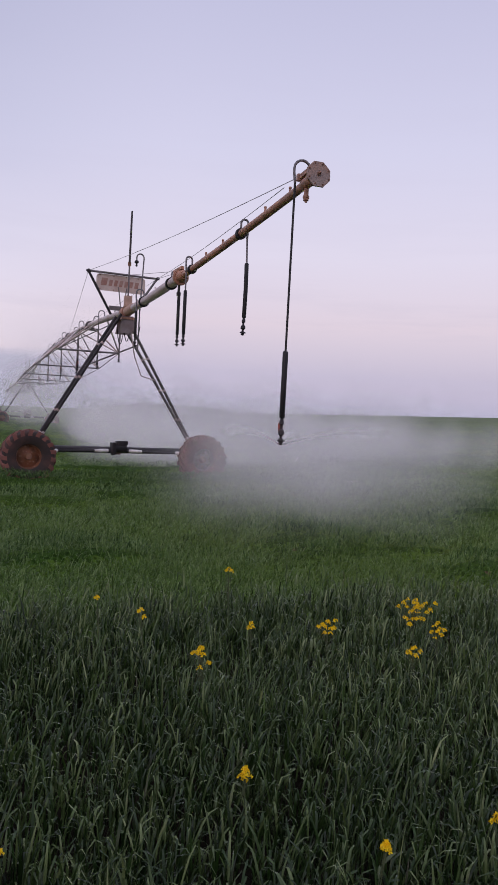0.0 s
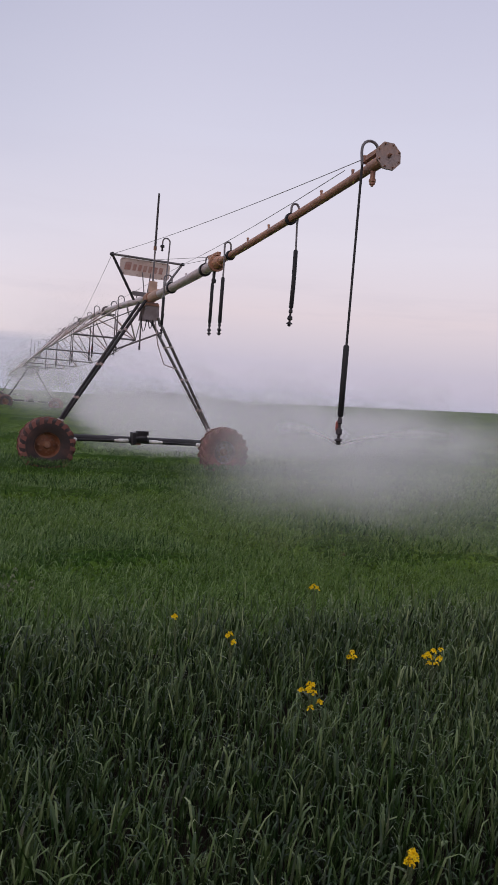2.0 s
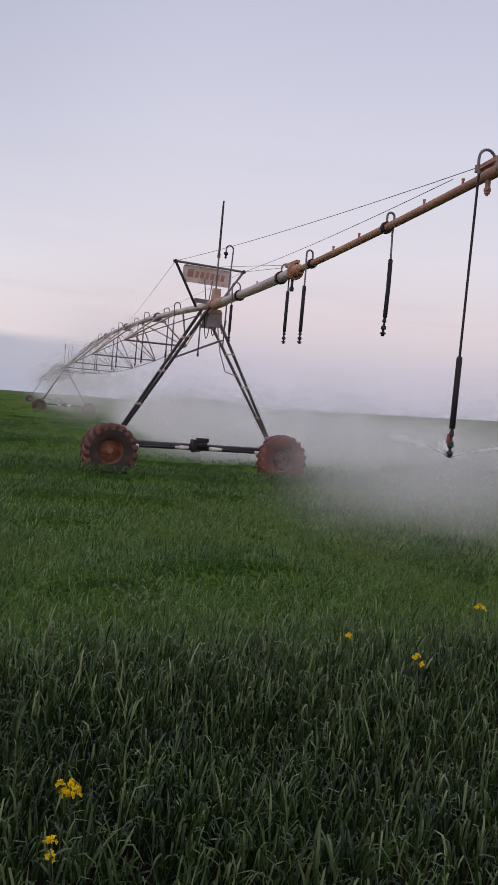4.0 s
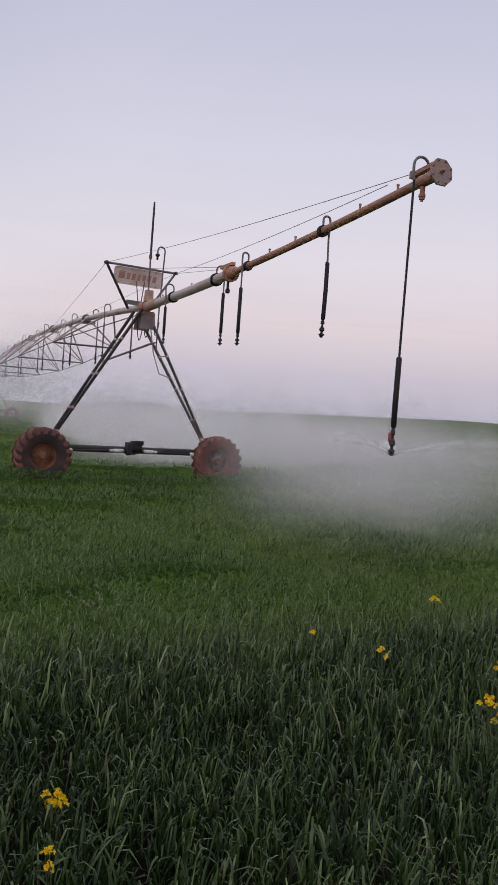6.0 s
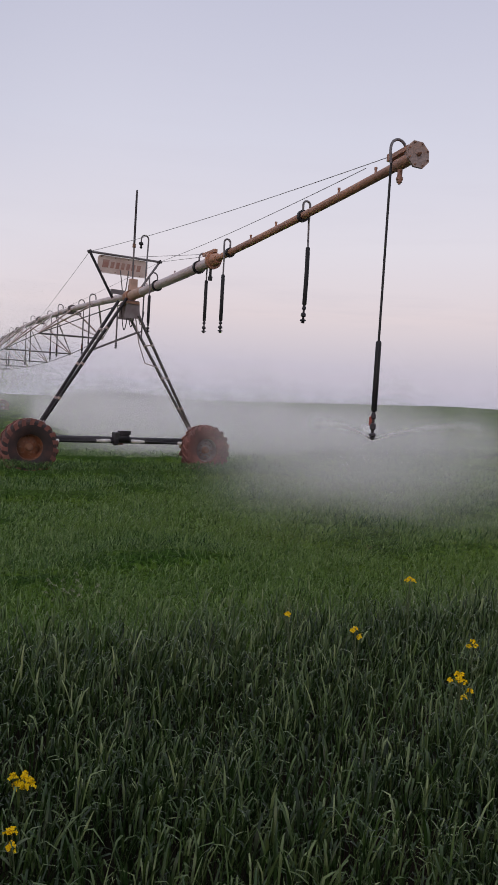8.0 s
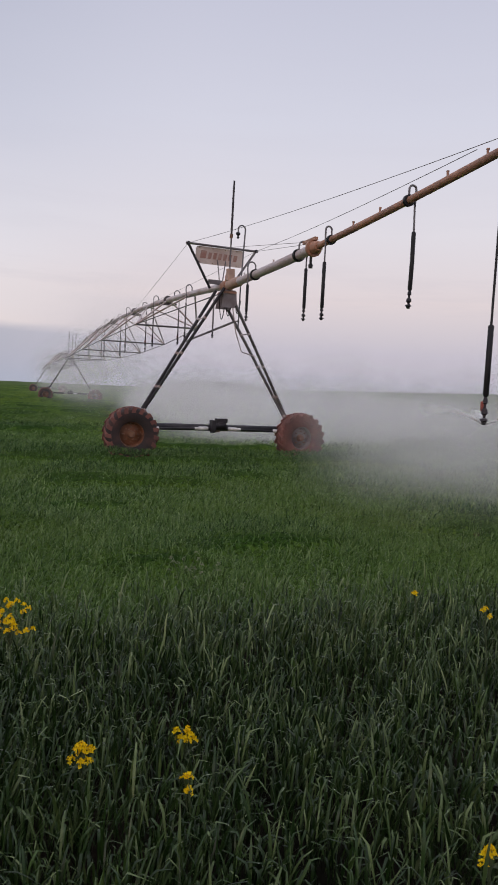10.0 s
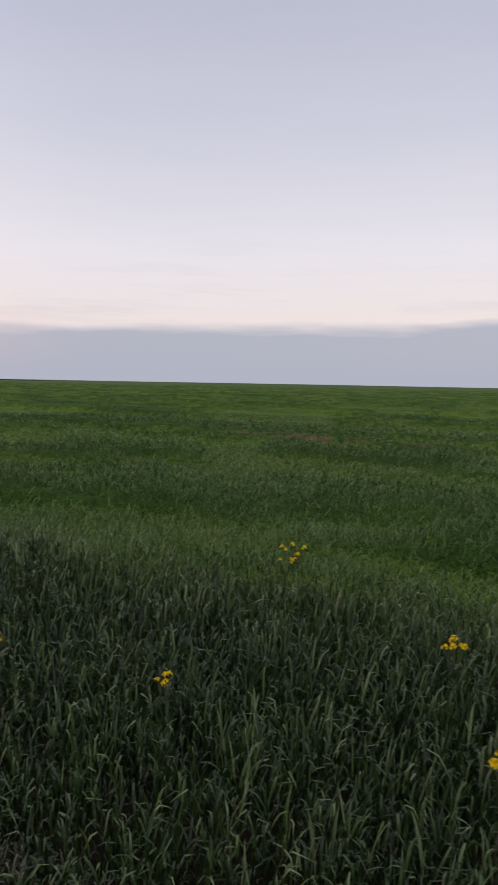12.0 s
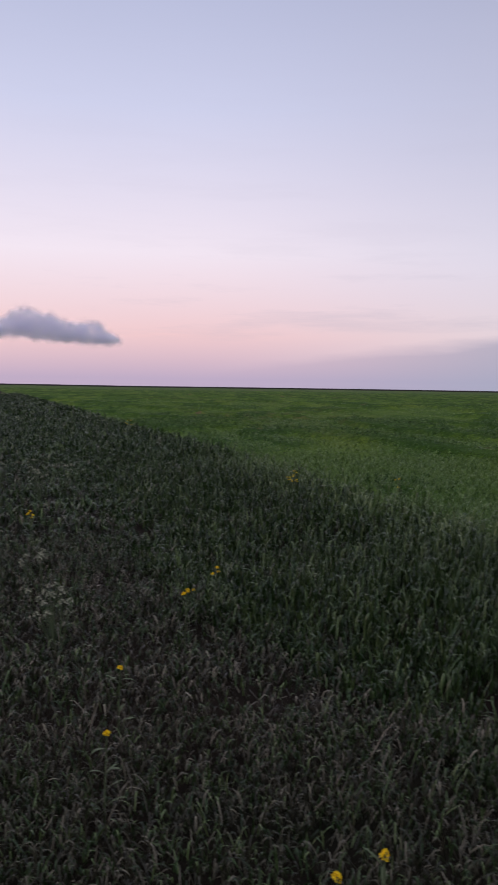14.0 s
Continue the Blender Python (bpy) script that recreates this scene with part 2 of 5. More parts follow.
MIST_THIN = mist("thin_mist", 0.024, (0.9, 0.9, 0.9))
# near-black to pale tones put dark gaps and sky sheen into the blades
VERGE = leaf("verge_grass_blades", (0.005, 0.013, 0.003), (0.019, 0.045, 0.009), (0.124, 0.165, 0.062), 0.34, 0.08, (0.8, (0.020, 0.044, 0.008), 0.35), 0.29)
# a paler copy of the verge blades: the brighter light is in the colour
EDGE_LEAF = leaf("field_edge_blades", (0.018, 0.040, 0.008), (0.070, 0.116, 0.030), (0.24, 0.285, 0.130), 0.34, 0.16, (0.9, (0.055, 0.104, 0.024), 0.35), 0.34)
DRY = leaf("dry_verge_blades", (0.012, 0.010, 0.006), (0.040, 0.034, 0.020), (0.24, 0.21, 0.15), 0.42, 0.10, (0.7, (0.022, 0.030, 0.012), 0.45), 0.30)
# the palest tone stands in for highlights on the blade tips
CROP = leaf("crop_blades", (0.036, 0.078, 0.015), (0.094, 0.166, 0.036), (0.235, 0.310, 0.125), 0.42, 0.26, (0.35, (0.140, 0.202, 0.036), 0.36), 0.20, (0.35, 1.0, 1.0))
# swell blades: lusher growth, with shade added to the colour
CROP_COOL = leaf("cool_crop_blades", (0.014, 0.038, 0.009), (0.038, 0.084, 0.019), (0.125, 0.190, 0.075), 0.45, 0.18, (0.6, (0.046, 0.102, 0.015), 0.4), 0.08)
STEM = leaf("weed_stems", (0.045, 0.065, 0.030), (0.075, 0.10, 0.048), (0.13, 0.16, 0.085), 0.5, 0.2)
PETAL = leaf("yellow_petals", (0.74, 0.47, 0.004), (0.84, 0.58, 0.008), (0.88, 0.68, 0.02), 0.6, 0.35, None, 0.1)
UMBEL = leaf("pale_umbels", (0.17, 0.18, 0.12), (0.25, 0.26, 0.18), (0.36, 0.36, 0.27), 0.6, 0.3, None, 0.1)


def soil():
    """Ground: crop seen from afar, earth and moss below the blades."""
    m, nodes, links, bsdf, out = material("field_ground")
    coord = nodes.new("ShaderNodeTexCoord")
    flat = nodes.new("ShaderNodeMapping")
    flat.inputs["Rotation"].default_value = (0, 0, radians(-21))
    flat.inputs["Scale"].default_value = (0.12, 0.7, 1.0)
    links.new(coord.outputs["Object"], flat.inputs["Vector"])
    bands, clumps, fine = (nodes.new("ShaderNodeTexNoise") for _ in range(3))
    links.new(flat.outputs[0], bands.inputs["Vector"])
    bands.inputs["Scale"].default_value, bands.inputs["Detail"].default_value = 0.22, 6.0
    for node, s in ((clumps, 1.1), (fine, 14.0)):
        links.new(coord.outputs["Object"], node.inputs["Vector"])
        node.inputs["Scale"].default_value, node.inputs["Detail"].default_value = s, 7.0
    green = ramp(nodes, [(0.0, (0.024, 0.052, 0.010)), (0.36, (0.038, 0.074, 0.014)), (0.50, (0.056, 0.096, 0.018)), (0.60, (0.070, 0.106, 0.022)), (0.70, (0.105, 0.098, 0.036)), (1.0, (0.13, 0.10, 0.050))])
    links.new(bands.outputs["Fac"], green.inputs[0])
    tone = ramp(nodes, [(0.0, (0.55, 0.6, 0.6)), (0.5, (1, 1, 1)), (1.0, (1.4, 1.35, 1.3))])
    links.new(clumps.outputs["Fac"], tone.inputs[0])
    c = mix(nodes, links, 1.0, green.outputs[0], tone.outputs[0], "MULTIPLY")
    tone2 = ramp(nodes, [(0.0, (0.5, 0.5, 0.5)), (0.5, (1, 1, 1)), (1.0, (1.5, 1.45, 1.4))])
    links.new(fine.outputs["Fac"], tone2.inputs[0])
    c = mix(nodes, links, 1.0, c, tone2.outputs[0], "MULTIPLY")
    links.new(c, bsdf.inputs["Base Color"])
    bsdf.inputs["Roughness"].default_value = 0.95
    bsdf.inputs["Specular IOR Level"].default_value = 0.1
    relief = nodes.new("ShaderNodeBump")
    relief.inputs["Strength"].default_value, relief.inputs["Distance"].default_value = 0.9, 0.12
    links.new(clumps.outputs["Fac"], relief.inputs["Height"])
    links.new(relief.outputs[0], bsdf.inputs["Normal"])
    return m


SOIL = soil()
# near black: the shade deep between the blades is put into this colour
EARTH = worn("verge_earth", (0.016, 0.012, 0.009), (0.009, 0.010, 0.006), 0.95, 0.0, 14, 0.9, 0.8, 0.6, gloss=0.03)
FIELD_EARTH = worn("crop_earth", (0.032, 0.050, 0.015), (0.022, 0.040, 0.011), 0.95, 0.0, 9, 0.7, 0.8, 0.6, third=(0.070, 0.052, 0.027), gloss=0.05)



def canopy_leaves(name, tones):
    """Close-set crop leaves: vivid green with yellower and bluer drifts, thin reddish-brown patches further off, shade
    painted into the gaps.
    """
    m, nodes, links, bsdf, out = material(name)
    coord = nodes.new("ShaderNodeTexCoord")
    rows = nodes.new("ShaderNodeMapping")
    rows.inputs["Rotation"].default_value, rows.inputs["Scale"].default_value = (0, 0, radians(-21)), (0.35, 1.0, 1.0)
    links.new(coord.outputs["Object"], rows.inputs["Vector"])
    drift, tuft, fine, thin = (nodes.new("ShaderNodeTexNoise") for _ in range(4))
    for node, s, src in ((drift, 0.35, rows), (tuft, 2.6, coord), (fine, 26.0, coord), (thin, 0.075, rows)):
        node.inputs["Scale"].default_value, node.inputs["Detail"].default_value = s, 6.0
        links.new(src.outputs[0] if src is rows else coord.outputs["Object"], node.inputs["Vector"])
    c = ramp(nodes, list(zip((0.0, 0.40, 0.55, 0.68), tones)))
    links.new(drift.outputs["Fac"], c.inputs[0])
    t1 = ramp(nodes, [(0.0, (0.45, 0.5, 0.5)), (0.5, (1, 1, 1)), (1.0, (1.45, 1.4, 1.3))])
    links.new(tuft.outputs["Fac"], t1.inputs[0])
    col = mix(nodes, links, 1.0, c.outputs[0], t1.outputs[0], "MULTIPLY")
    # fine dark flecks paint the shade between the leaves
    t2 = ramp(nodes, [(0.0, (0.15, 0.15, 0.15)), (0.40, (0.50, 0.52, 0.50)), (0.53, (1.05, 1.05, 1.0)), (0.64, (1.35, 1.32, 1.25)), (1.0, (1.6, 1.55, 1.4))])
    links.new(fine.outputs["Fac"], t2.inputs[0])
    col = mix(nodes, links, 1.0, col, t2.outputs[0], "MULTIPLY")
    bare = ramp(nodes, [(0.0, (0, 0, 0)), (0.56, (0, 0, 0)), (0.66, (1, 1, 1)), (1.0, (1, 1, 1))])
    links.new(thin.outputs["Fac"], bare.inputs[0])
    speck = ramp(nodes, [(0.0, (0, 0, 0)), (0.50, (0, 0, 0)), (0.60, (1, 1, 1)), (1.0, (1, 1, 1))])
    links.new(tuft.outputs["Fac"], speck.inputs[0])
    col = mix(nodes, links, maths(nodes, links, "MULTIPLY", maths(nodes, links, "MULTIPLY", bare.outputs[0], speck.outputs[0]), 0.55), col, (0.14, 0.10, 0.05))
    links.new(col, bsdf.inputs["Base Color"])
    bsdf.inputs["Roughness"].default_value, bsdf.inputs["Specular IOR Level"].default_value = 0.85, 0.03
    relief = nodes.new("ShaderNodeBump")
    relief.inputs["Strength"].default_value, relief.inputs["Distance"].default_value = 0.8, 0.05
    links.new(fine.outputs["Fac"], relief.inputs["Height"])
    links.new(relief.outputs[0], bsdf.inputs["Normal"])
    return m


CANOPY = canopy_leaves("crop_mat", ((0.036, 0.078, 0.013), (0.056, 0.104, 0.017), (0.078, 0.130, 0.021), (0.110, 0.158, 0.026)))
# the swells' mat: lusher and also darkened for their shaded fronts
CANOPY_RICH_SHADED = canopy_leaves("lush_shaded_crop_mat", ((0.020, 0.050, 0.009), (0.030, 0.069, 0.011), (0.045, 0.088, 0.014), (0.066, 0.110, 0.018)))
CANOPY_THIN = canopy_leaves("thin_crop_mat", ((0.050, 0.062, 0.018), (0.088, 0.080, 0.030), (0.120, 0.092, 0.044), (0.15, 0.112, 0.062)))
CLOUD = mist("cloud_vapour", 0.14, (0.93, 0.92, 0.99))

# ---- geometry helpers ----
rng = np.random.default_rng(7)


def V(*a):
    return np.array(a, float)


UP = np.array((0.0, 0.0, 1.0))


def unit(a):
    return a / np.linalg.norm(a)


def side_axes(d):
    a = unit(np.cross(d, (0, 0, 1) if abs(d[2]) < 0.9 else (1, 0, 0)))
    return a, np.cross(d, a)


def tube(points, r, n=8, end=None, caps=True):
    """A round bar along points; end: the radius at the far end, or r may be a list."""
    pts = [np.array(p, float) for p in points]
    k = len(pts)
    rad = list(r) if isinstance(r, (list, tuple)) else [r + ((end if end is not None else r) - r) * i / (k - 1) for i in range(k)]
    dirs = [unit(pts[min(i + 1, k - 1)] - pts[max(i - 1, 0)]) for i in range(k)]
    a, b = side_axes(dirs[0])
    verts, faces = [], []
    for i, (p, d) in enumerate(zip(pts, dirs)):
        a = unit(a - d * (a @ d))
        b = np.cross(d, a)
        for j in range(n):
            w = 2 * math.pi * j / n
            verts.append(p + rad[i] * (math.cos(w) * a + math.sin(w) * b))
    for i in range(k - 1):
        for j in range(n):
            faces.append((i * n + j, i * n + (j + 1) % n, (i + 1) * n + (j + 1) % n, (i + 1) * n + j))
    if caps:
        faces += [tuple(reversed(range(n))), tuple(range((k - 1) * n, k * n))]
    return verts, faces


def box(centre, size, axes=None, chamfer=0.12):
    """A box with chamfered long edges; axes: its three directions."""
    ax = np.array(axes if axes is not None else np.eye(3), float)
    hx, hy, hz = np.array(size, float) / 2
    c = min(hx, hy, hz) * chamfer * 2
    ring = [(-hx + c, -hy), (hx - c, -hy), (hx, -hy + c), (hx, hy - c), (hx - c, hy), (-hx + c, hy), (-hx, hy - c), (-hx, -hy + c)]
    verts = [np.array(centre, float) + x * ax[0] + y * ax[1] + z * ax[2] for z in (-hz, hz) for x, y in ring]
    faces = [tuple(reversed(range(8))), tuple(range(8, 16))] + [(j, (j + 1) % 8, 8 + (j + 1) % 8, 8 + j) for j in range(8)]
    return verts, faces


def slab(outline, origin, e1, e2, thick):
    """A flat plate from an outline in the directions e1, e2."""
    e1, e2 = np.array(e1, float), np.array(e2, float)
    nrm = unit(np.cross(e1, e2))
    n = len(outline)
    verts = [np.array(origin, float) + a * e1 + b * e2 + k * nrm * thick / 2 for k in (-1, 1) for a, b in outline]
    faces = [tuple(reversed(range(n))), tuple(range(n, 2 * n))] + [(j, (j + 1) % n, n + (j + 1) % n, n + j) for j in range(n)]
    return verts, faces


def lathe(profile, origin, axis, n=32, closed=False):
    """profile: (radius, along the axis)."""
    axis = unit(np.array(axis, float))
    a, b = side_axes(axis)
    k = len(profile)
    verts = [np.array(origin, float) + r * (math.cos(w) * a + math.sin(w) * b) + h * axis for r, h in profile for w in (2 * math.pi * j / n for j in range(n))]
    faces = [(i * n + j, i * n + (j + 1) % n, ((i + 1) % k) * n + (j + 1) % n, ((i + 1) % k) * n + j) for i in range(k if closed else k - 1) for j in range(n)]
    if not closed:
        faces += [tuple(reversed(range(n))), tuple(range((k - 1) * n, k * n))]
    return verts, faces


def joined(*geoms):
    verts, faces = [], []
    for v, f in geoms:
        o = len(verts)
        verts += list(v)
        faces += [tuple(i + o for i in g) for g in f]
    return verts, faces


def mesh_of(name, geom, mat, origin=(0, 0, 0), smooth=38):
    me = bpy.data.meshes.new(name)
    o = np.array(origin, float)
    me.from_pydata([tuple(np.array(v) - o) for v in geom[0]], [], geom[1])
    bm = bmesh.new()
    bm.from_mesh(me)
    bmesh.ops.recalc_face_normals(bm, faces=bm.faces)
    bm.to_mesh(me)
    bm.free()
    if smooth:
        me.polygons.foreach_set("use_smooth", [True] * len(me.polygons))
        me.set_sharp_from_angle(angle=radians(smooth))
    me.materials.append(mat)
    return me


ORIGIN = {}


def thing(name, base, label, category, group="", kind=""):
    ob = new(name)
    ob.empty_display_size = 0.2
    ob.location = base
    ORIGIN[ob.name] = np.array(base, float)
    return tagged(ob, label, category, group, kind)


def part(name, geom, mat, parent, label="", smooth=38):
    base = ORIGIN[parent.name]
    ob = new(name, mesh_of(name, geom, mat, base, smooth))
    ob.parent = parent
    ORIGIN[ob.name] = base
    return tagged(ob, label)


def single(name, geom, mat, label, category, base=(0, 0, 0), group="", kind="", smooth=38):
    ob = new(name, mesh_of(name, geom, mat, base, smooth))
    ob.location = base
    return tagged(ob, label, category, group, kind)


def array_mesh(name, verts, loops, starts, mat, smooth=True):
    me = bpy.data.meshes.new(name)
    me.vertices.add(len(verts))
    me.vertices.foreach_set("co", np.ascontiguousarray(verts, np.float32).ravel())
    me.loops.add(len(loops))
    me.loops.foreach_set("vertex_index", np.ascontiguousarray(loops, np.int32))
    me.polygons.add(len(starts))
    me.polygons.foreach_set("loop_start", np.ascontiguousarray(starts, np.int32))
    if smooth:
        me.polygons.foreach_set("use_smooth", np.ones(len(starts), bool))
    me.update(calc_edges=True)
    me.materials.append(mat)
    return me


def vnoise(x, y, seed=0):
    """Smooth noise of the plan, 0 to 1."""
    table = np.random.default_rng(seed).random((64, 64))
    xi, yi = np.floor(x).astype(int), np.floor(y).astype(int)
    fx, fy = x - xi, y - yi
    fx, fy = fx * fx * (3 - 2 * fx), fy * fy * (3 - 2 * fy)
    g = lambda i, j: table[(xi + i) % 64, (yi + j) % 64]
    return (g(0, 0) * (1 - fx) + g(1, 0) * fx) * (1 - fy) + (g(0, 1) * (1 - fx) + g(1, 1) * fx) * fy


# ---- ground ----
EDGE_Y, EDGE_SLOPE = 6.0, 0.385


def across(x, y):
    """Metres past the edge of the verge, into the field."""
    return (y - EDGE_Y - EDGE_SLOPE * x) / math.hypot(1, EDGE_SLOPE)


def height(x, y):
    x, y = np.asarray(x, float), np.asarray(y, float)
    far = np.hypot(x, y)
    yaw = np.degrees(np.arctan2(-x, y))
    slope = np.interp(yaw, (-180, -60, -20, -10, 0, 10, 20, 35, 60, 100, 180), (0, 0.004, 0.0112, 0.006, 0.0, -0.0045, -0.006, -0.0085, -0.0105, -0.0105, 0))
    z = slope * np.clip(far - 8, 0, None)
    z = z + 0.05 * (vnoise(x * 0.09 + 20, y * 0.23 + 20, 3) - 0.5) * np.clip(far / 15, 0.2, 4)
    return z


def build_ground():
    k = np.linspace(-1, 1, 221)
    line = np.sinh(k * 7.2) / np.sinh(7.2) * 3200
    gx, gy = np.meshgrid(line, line, indexing="ij")
    n = len(line)
    verts = np.stack([gx, gy, height(gx, gy)], -1).reshape(-1, 3)
    i, j = np.meshgrid(np.arange(n - 1), np.arange(n - 1), indexing="ij")
    q = (i * n + j).ravel()
    loops = np.stack([q, q + n, q + n + 1, q + 1], -1).ravel()
    me = array_mesh("ground", verts, loops, np.arange(len(q)) * 4, SOIL)
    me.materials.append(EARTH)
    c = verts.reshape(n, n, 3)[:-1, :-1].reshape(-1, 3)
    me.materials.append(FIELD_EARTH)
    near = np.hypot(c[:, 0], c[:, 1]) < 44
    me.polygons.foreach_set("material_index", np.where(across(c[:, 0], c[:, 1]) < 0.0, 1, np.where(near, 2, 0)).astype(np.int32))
    ob = new("ground", me)
    tagged(ob, "gently rolling green crop field running to the horizon", "field", kind="structure")


build_ground()


def far_strip():
    """A low dark ridge of bare land on the skyline beyond the verge."""
    verts, faces = [], []
    yaws = np.linspace(58, 128, 90)
    for k, yaw in enumerate(yaws):
        d = V(-math.sin(radians(yaw)), math.cos(radians(yaw)), 0)
        for r, up in ((820, -1.0), (850, 1.1 + 0.6 * math.sin(k * 0.7) * math.sin(k * 0.23)), (900, 1.6), (960, -1.5)):
            p = d * r
            f = min((yaw - 58) / 14, 1.0)
            verts.append(V(p[0], p[1], float(height(p[0], p[1])) + (up + 1.5) * f - 1.5))
    for k in range(len(yaws) - 1):
        faces += [(4 * k + j, 4 * k + 4 + j, 4 * k + 5 + j, 4 * k + 1 + j) for j in range(3)]
    single("ridge", (verts, faces), EARTH, "dark strip of bare land on the skyline", "ridge", kind="structure")


far_strip()


# ---- grass ----
def strips(x, y, z, length, wide, turn, start, curl, hook, levels, narrow=0.55):
    """Arrays for tapered leaf strips that rise at an angle, arch over and hook down at the tip; turn: the way they lean."""
    n = len(x)
    lean = np.stack([np.cos(turn), np.sin(turn)], -1)
    face, twist = turn + rng.normal(0, 0.35, n), rng.normal(0, 0.5, n)
    bend = rng.uniform(0.30, 0.72, n)
    rows = []
    px, py, pz = x.copy(), y.copy(), z.copy()
    for k in range(levels + 1):
        f = k / levels
        w = wide * (narrow + (1 - narrow) * min(f * 3, 1)) * (1 - f**2.8) / 2
        if k < levels:
            ax, ay = -np.sin(face + twist * f), np.cos(face + twist * f)
            for s in (-1, 1):
                rows.append(np.stack([px + s * w * ax, py + s * w * ay, pz], -1))
        else:
            rows.append(np.stack([px, py, pz], -1))
        g = f + 0.5 / levels
        q = np.clip((g - bend) / 0.28, 0, 1)
        angle = start + curl * g * g + hook * q * q * (3 - 2 * q)
        step = length / levels
        px, py, pz = px + lean[:, 0] * np.sin(angle) * step, py + lean[:, 1] * np.sin(angle) * step, pz + np.cos(angle) * step
    verts = np.stack(rows, 1).reshape(-1, 3)
    base = np.arange(n)[:, None] * (2 * levels + 1)
    loop = []
    for k in range(levels - 1):
        loop += [2 * k, 2 * k + 1, 2 * k + 3, 2 * k + 2]
    loop += [2 * levels - 2, 2 * levels - 1, 2 * levels]
    loops = (base + np.array(loop)).ravel()
    starts = (np.arange(n)[:, None] * len(loop) + np.arange(levels) * 4).ravel()
    return verts, loops, starts


def stack(groups):
    vs, ls, ss, nv, nl = [], [], [], 0, 0
    for v, l, s in groups:
        vs.append(v), ls.append(l + nv), ss.append(s + nl)
        nv, nl = nv + len(v), nl + len(l)
    return np.concatenate(vs), np.concatenate(ls), np.concatenate(ss)


def scatter(density, reach_min, reach_max, yaws, keep):
    """Places in a ring segment round MID, so many to the square metre, thinned by keep; yaw to the left from +y, degrees."""
    n = int(density * math.pi * (reach_max**2 - reach_min**2) * (yaws[1] - yaws[0]) / 360)
    r, a = np.sqrt(rng.uniform(reach_min**2, reach_max**2, n)), np.radians(rng.uniform(*yaws, n))
    x, y = MID[0] - r * np.sin(a), MID[1] + r * np.cos(a)
    ok = keep(x, y, across(x, y))
    return x[ok], y[ok]


def strip_of_verge(n, x0, x1, w0, w1):
    """Places along the far verge, between two distances from its edge."""
    x, w = rng.uniform(x0, x1, n), rng.uniform(w0, w1, n)
    return x, EDGE_Y + EDGE_SLOPE * x + w * math.hypot(1, EDGE_SLOPE)


def plants(x, y, tall, each, wide, size, levels, hooked=0.74, stalks=True, splay=(0.05, 0.42)):
    """Young cereal-like plants: an upright stalk with arching, hooked leaves up its height."""
    n = len(x)
    z = height(x, y) - 0.02
    groups = []
    if stalks:
        turn = rng.uniform(0, 6.28, n)
        groups.append(strips(x, y, z, tall * rng.uniform(0.62, 0.92, n), wide * 0.48 * rng.uniform(0.7, 1.2, n), turn, rng.uniform(0, 0.12, n), rng.uniform(0, 0.45, n), 0, 2, 0.9))
    i = np.repeat(np.arange(n), each)
    m = len(i)
    x, y, z, tall = x[i] + rng.normal(0, 0.012, m), y[i] + rng.normal(0, 0.012, m), z[i], tall[i]
    turn = rng.uniform(0, 6.28, m)
    gx, gy = np.cos(turn) + 0.45, np.sin(turn) + 0.22
    turn = np.arctan2(gy, gx)
    up = rng.uniform(0.12, 0.80, m)
    hooks = rng.random(m) < hooked
    length = rng.uniform(*size, m) * (0.75 + 0.6 * tall / 0.4)
    groups.append(strips(x, y, z + tall * up, length, wide * rng.uniform(0.65, 1.35, m), turn, rng.uniform(*splay, m), rng.uniform(0.1, 0.9, m), np.where(hooks, rng.uniform(1.2, 2.5, m), 0.0), levels))
    return stack(groups)


MID = (-1.4, 0.5)
ALL = (-75, 118)


def clump(x, y, f, seed):
    return vnoise(x * f + 11, y * f + 7, seed)


def ridges(x, y):
    """Swells of taller growth in the crop, drawn out along its rows, 0 to 1."""
    turn = radians(21)
    u, v = x * math.cos(turn) + y * math.sin(turn), y * math.cos(turn) - x * math.sin(turn)
    a = 0.60 * vnoise(u * 0.26 + 9, v * 0.62 + 3, 31) + 0.40 * vnoise(u * 0.7 + 5, v * 1.5 + 3, 33)
    return np.clip((a - 0.50) / 0.14, 0, 1)


def sparse(x, y):
    """Where the crop came up thin and the reddish earth shows, 0 to 1."""
    u, v = 0.91 * (x + 14.6) + 0.41 * (y - 14.0), 0.91 * (y - 14.0) - 0.41 * (x + 14.6)
    return np.exp(-((u / 4.5) ** 2) - (v / 1.1) ** 2) * (0.35 + 1.1 * vnoise(x * 1.1 + 4, y * 1.1 + 9, 61))


def canopy(x, y):
    """How high the crop stands."""
    far = np.hypot(x - MID[0], y - MID[1])
    low = 0.17 + 0.06 * clump(x, y, 0.8, 41) + 0.03 * clump(x, y, 3.0, 42)
    by_wheels = sum(np.exp(-((x - px) ** 2) / 0.9 - (y - py) ** 2 / 0.6) for px, py in ((-4.6, 15.5), (-0.95, 17.4)))
    return (low + 0.22 * ridges(x, y) - 0.04 * by_wheels) * np.clip((420 - far) / 300, 0, 1)


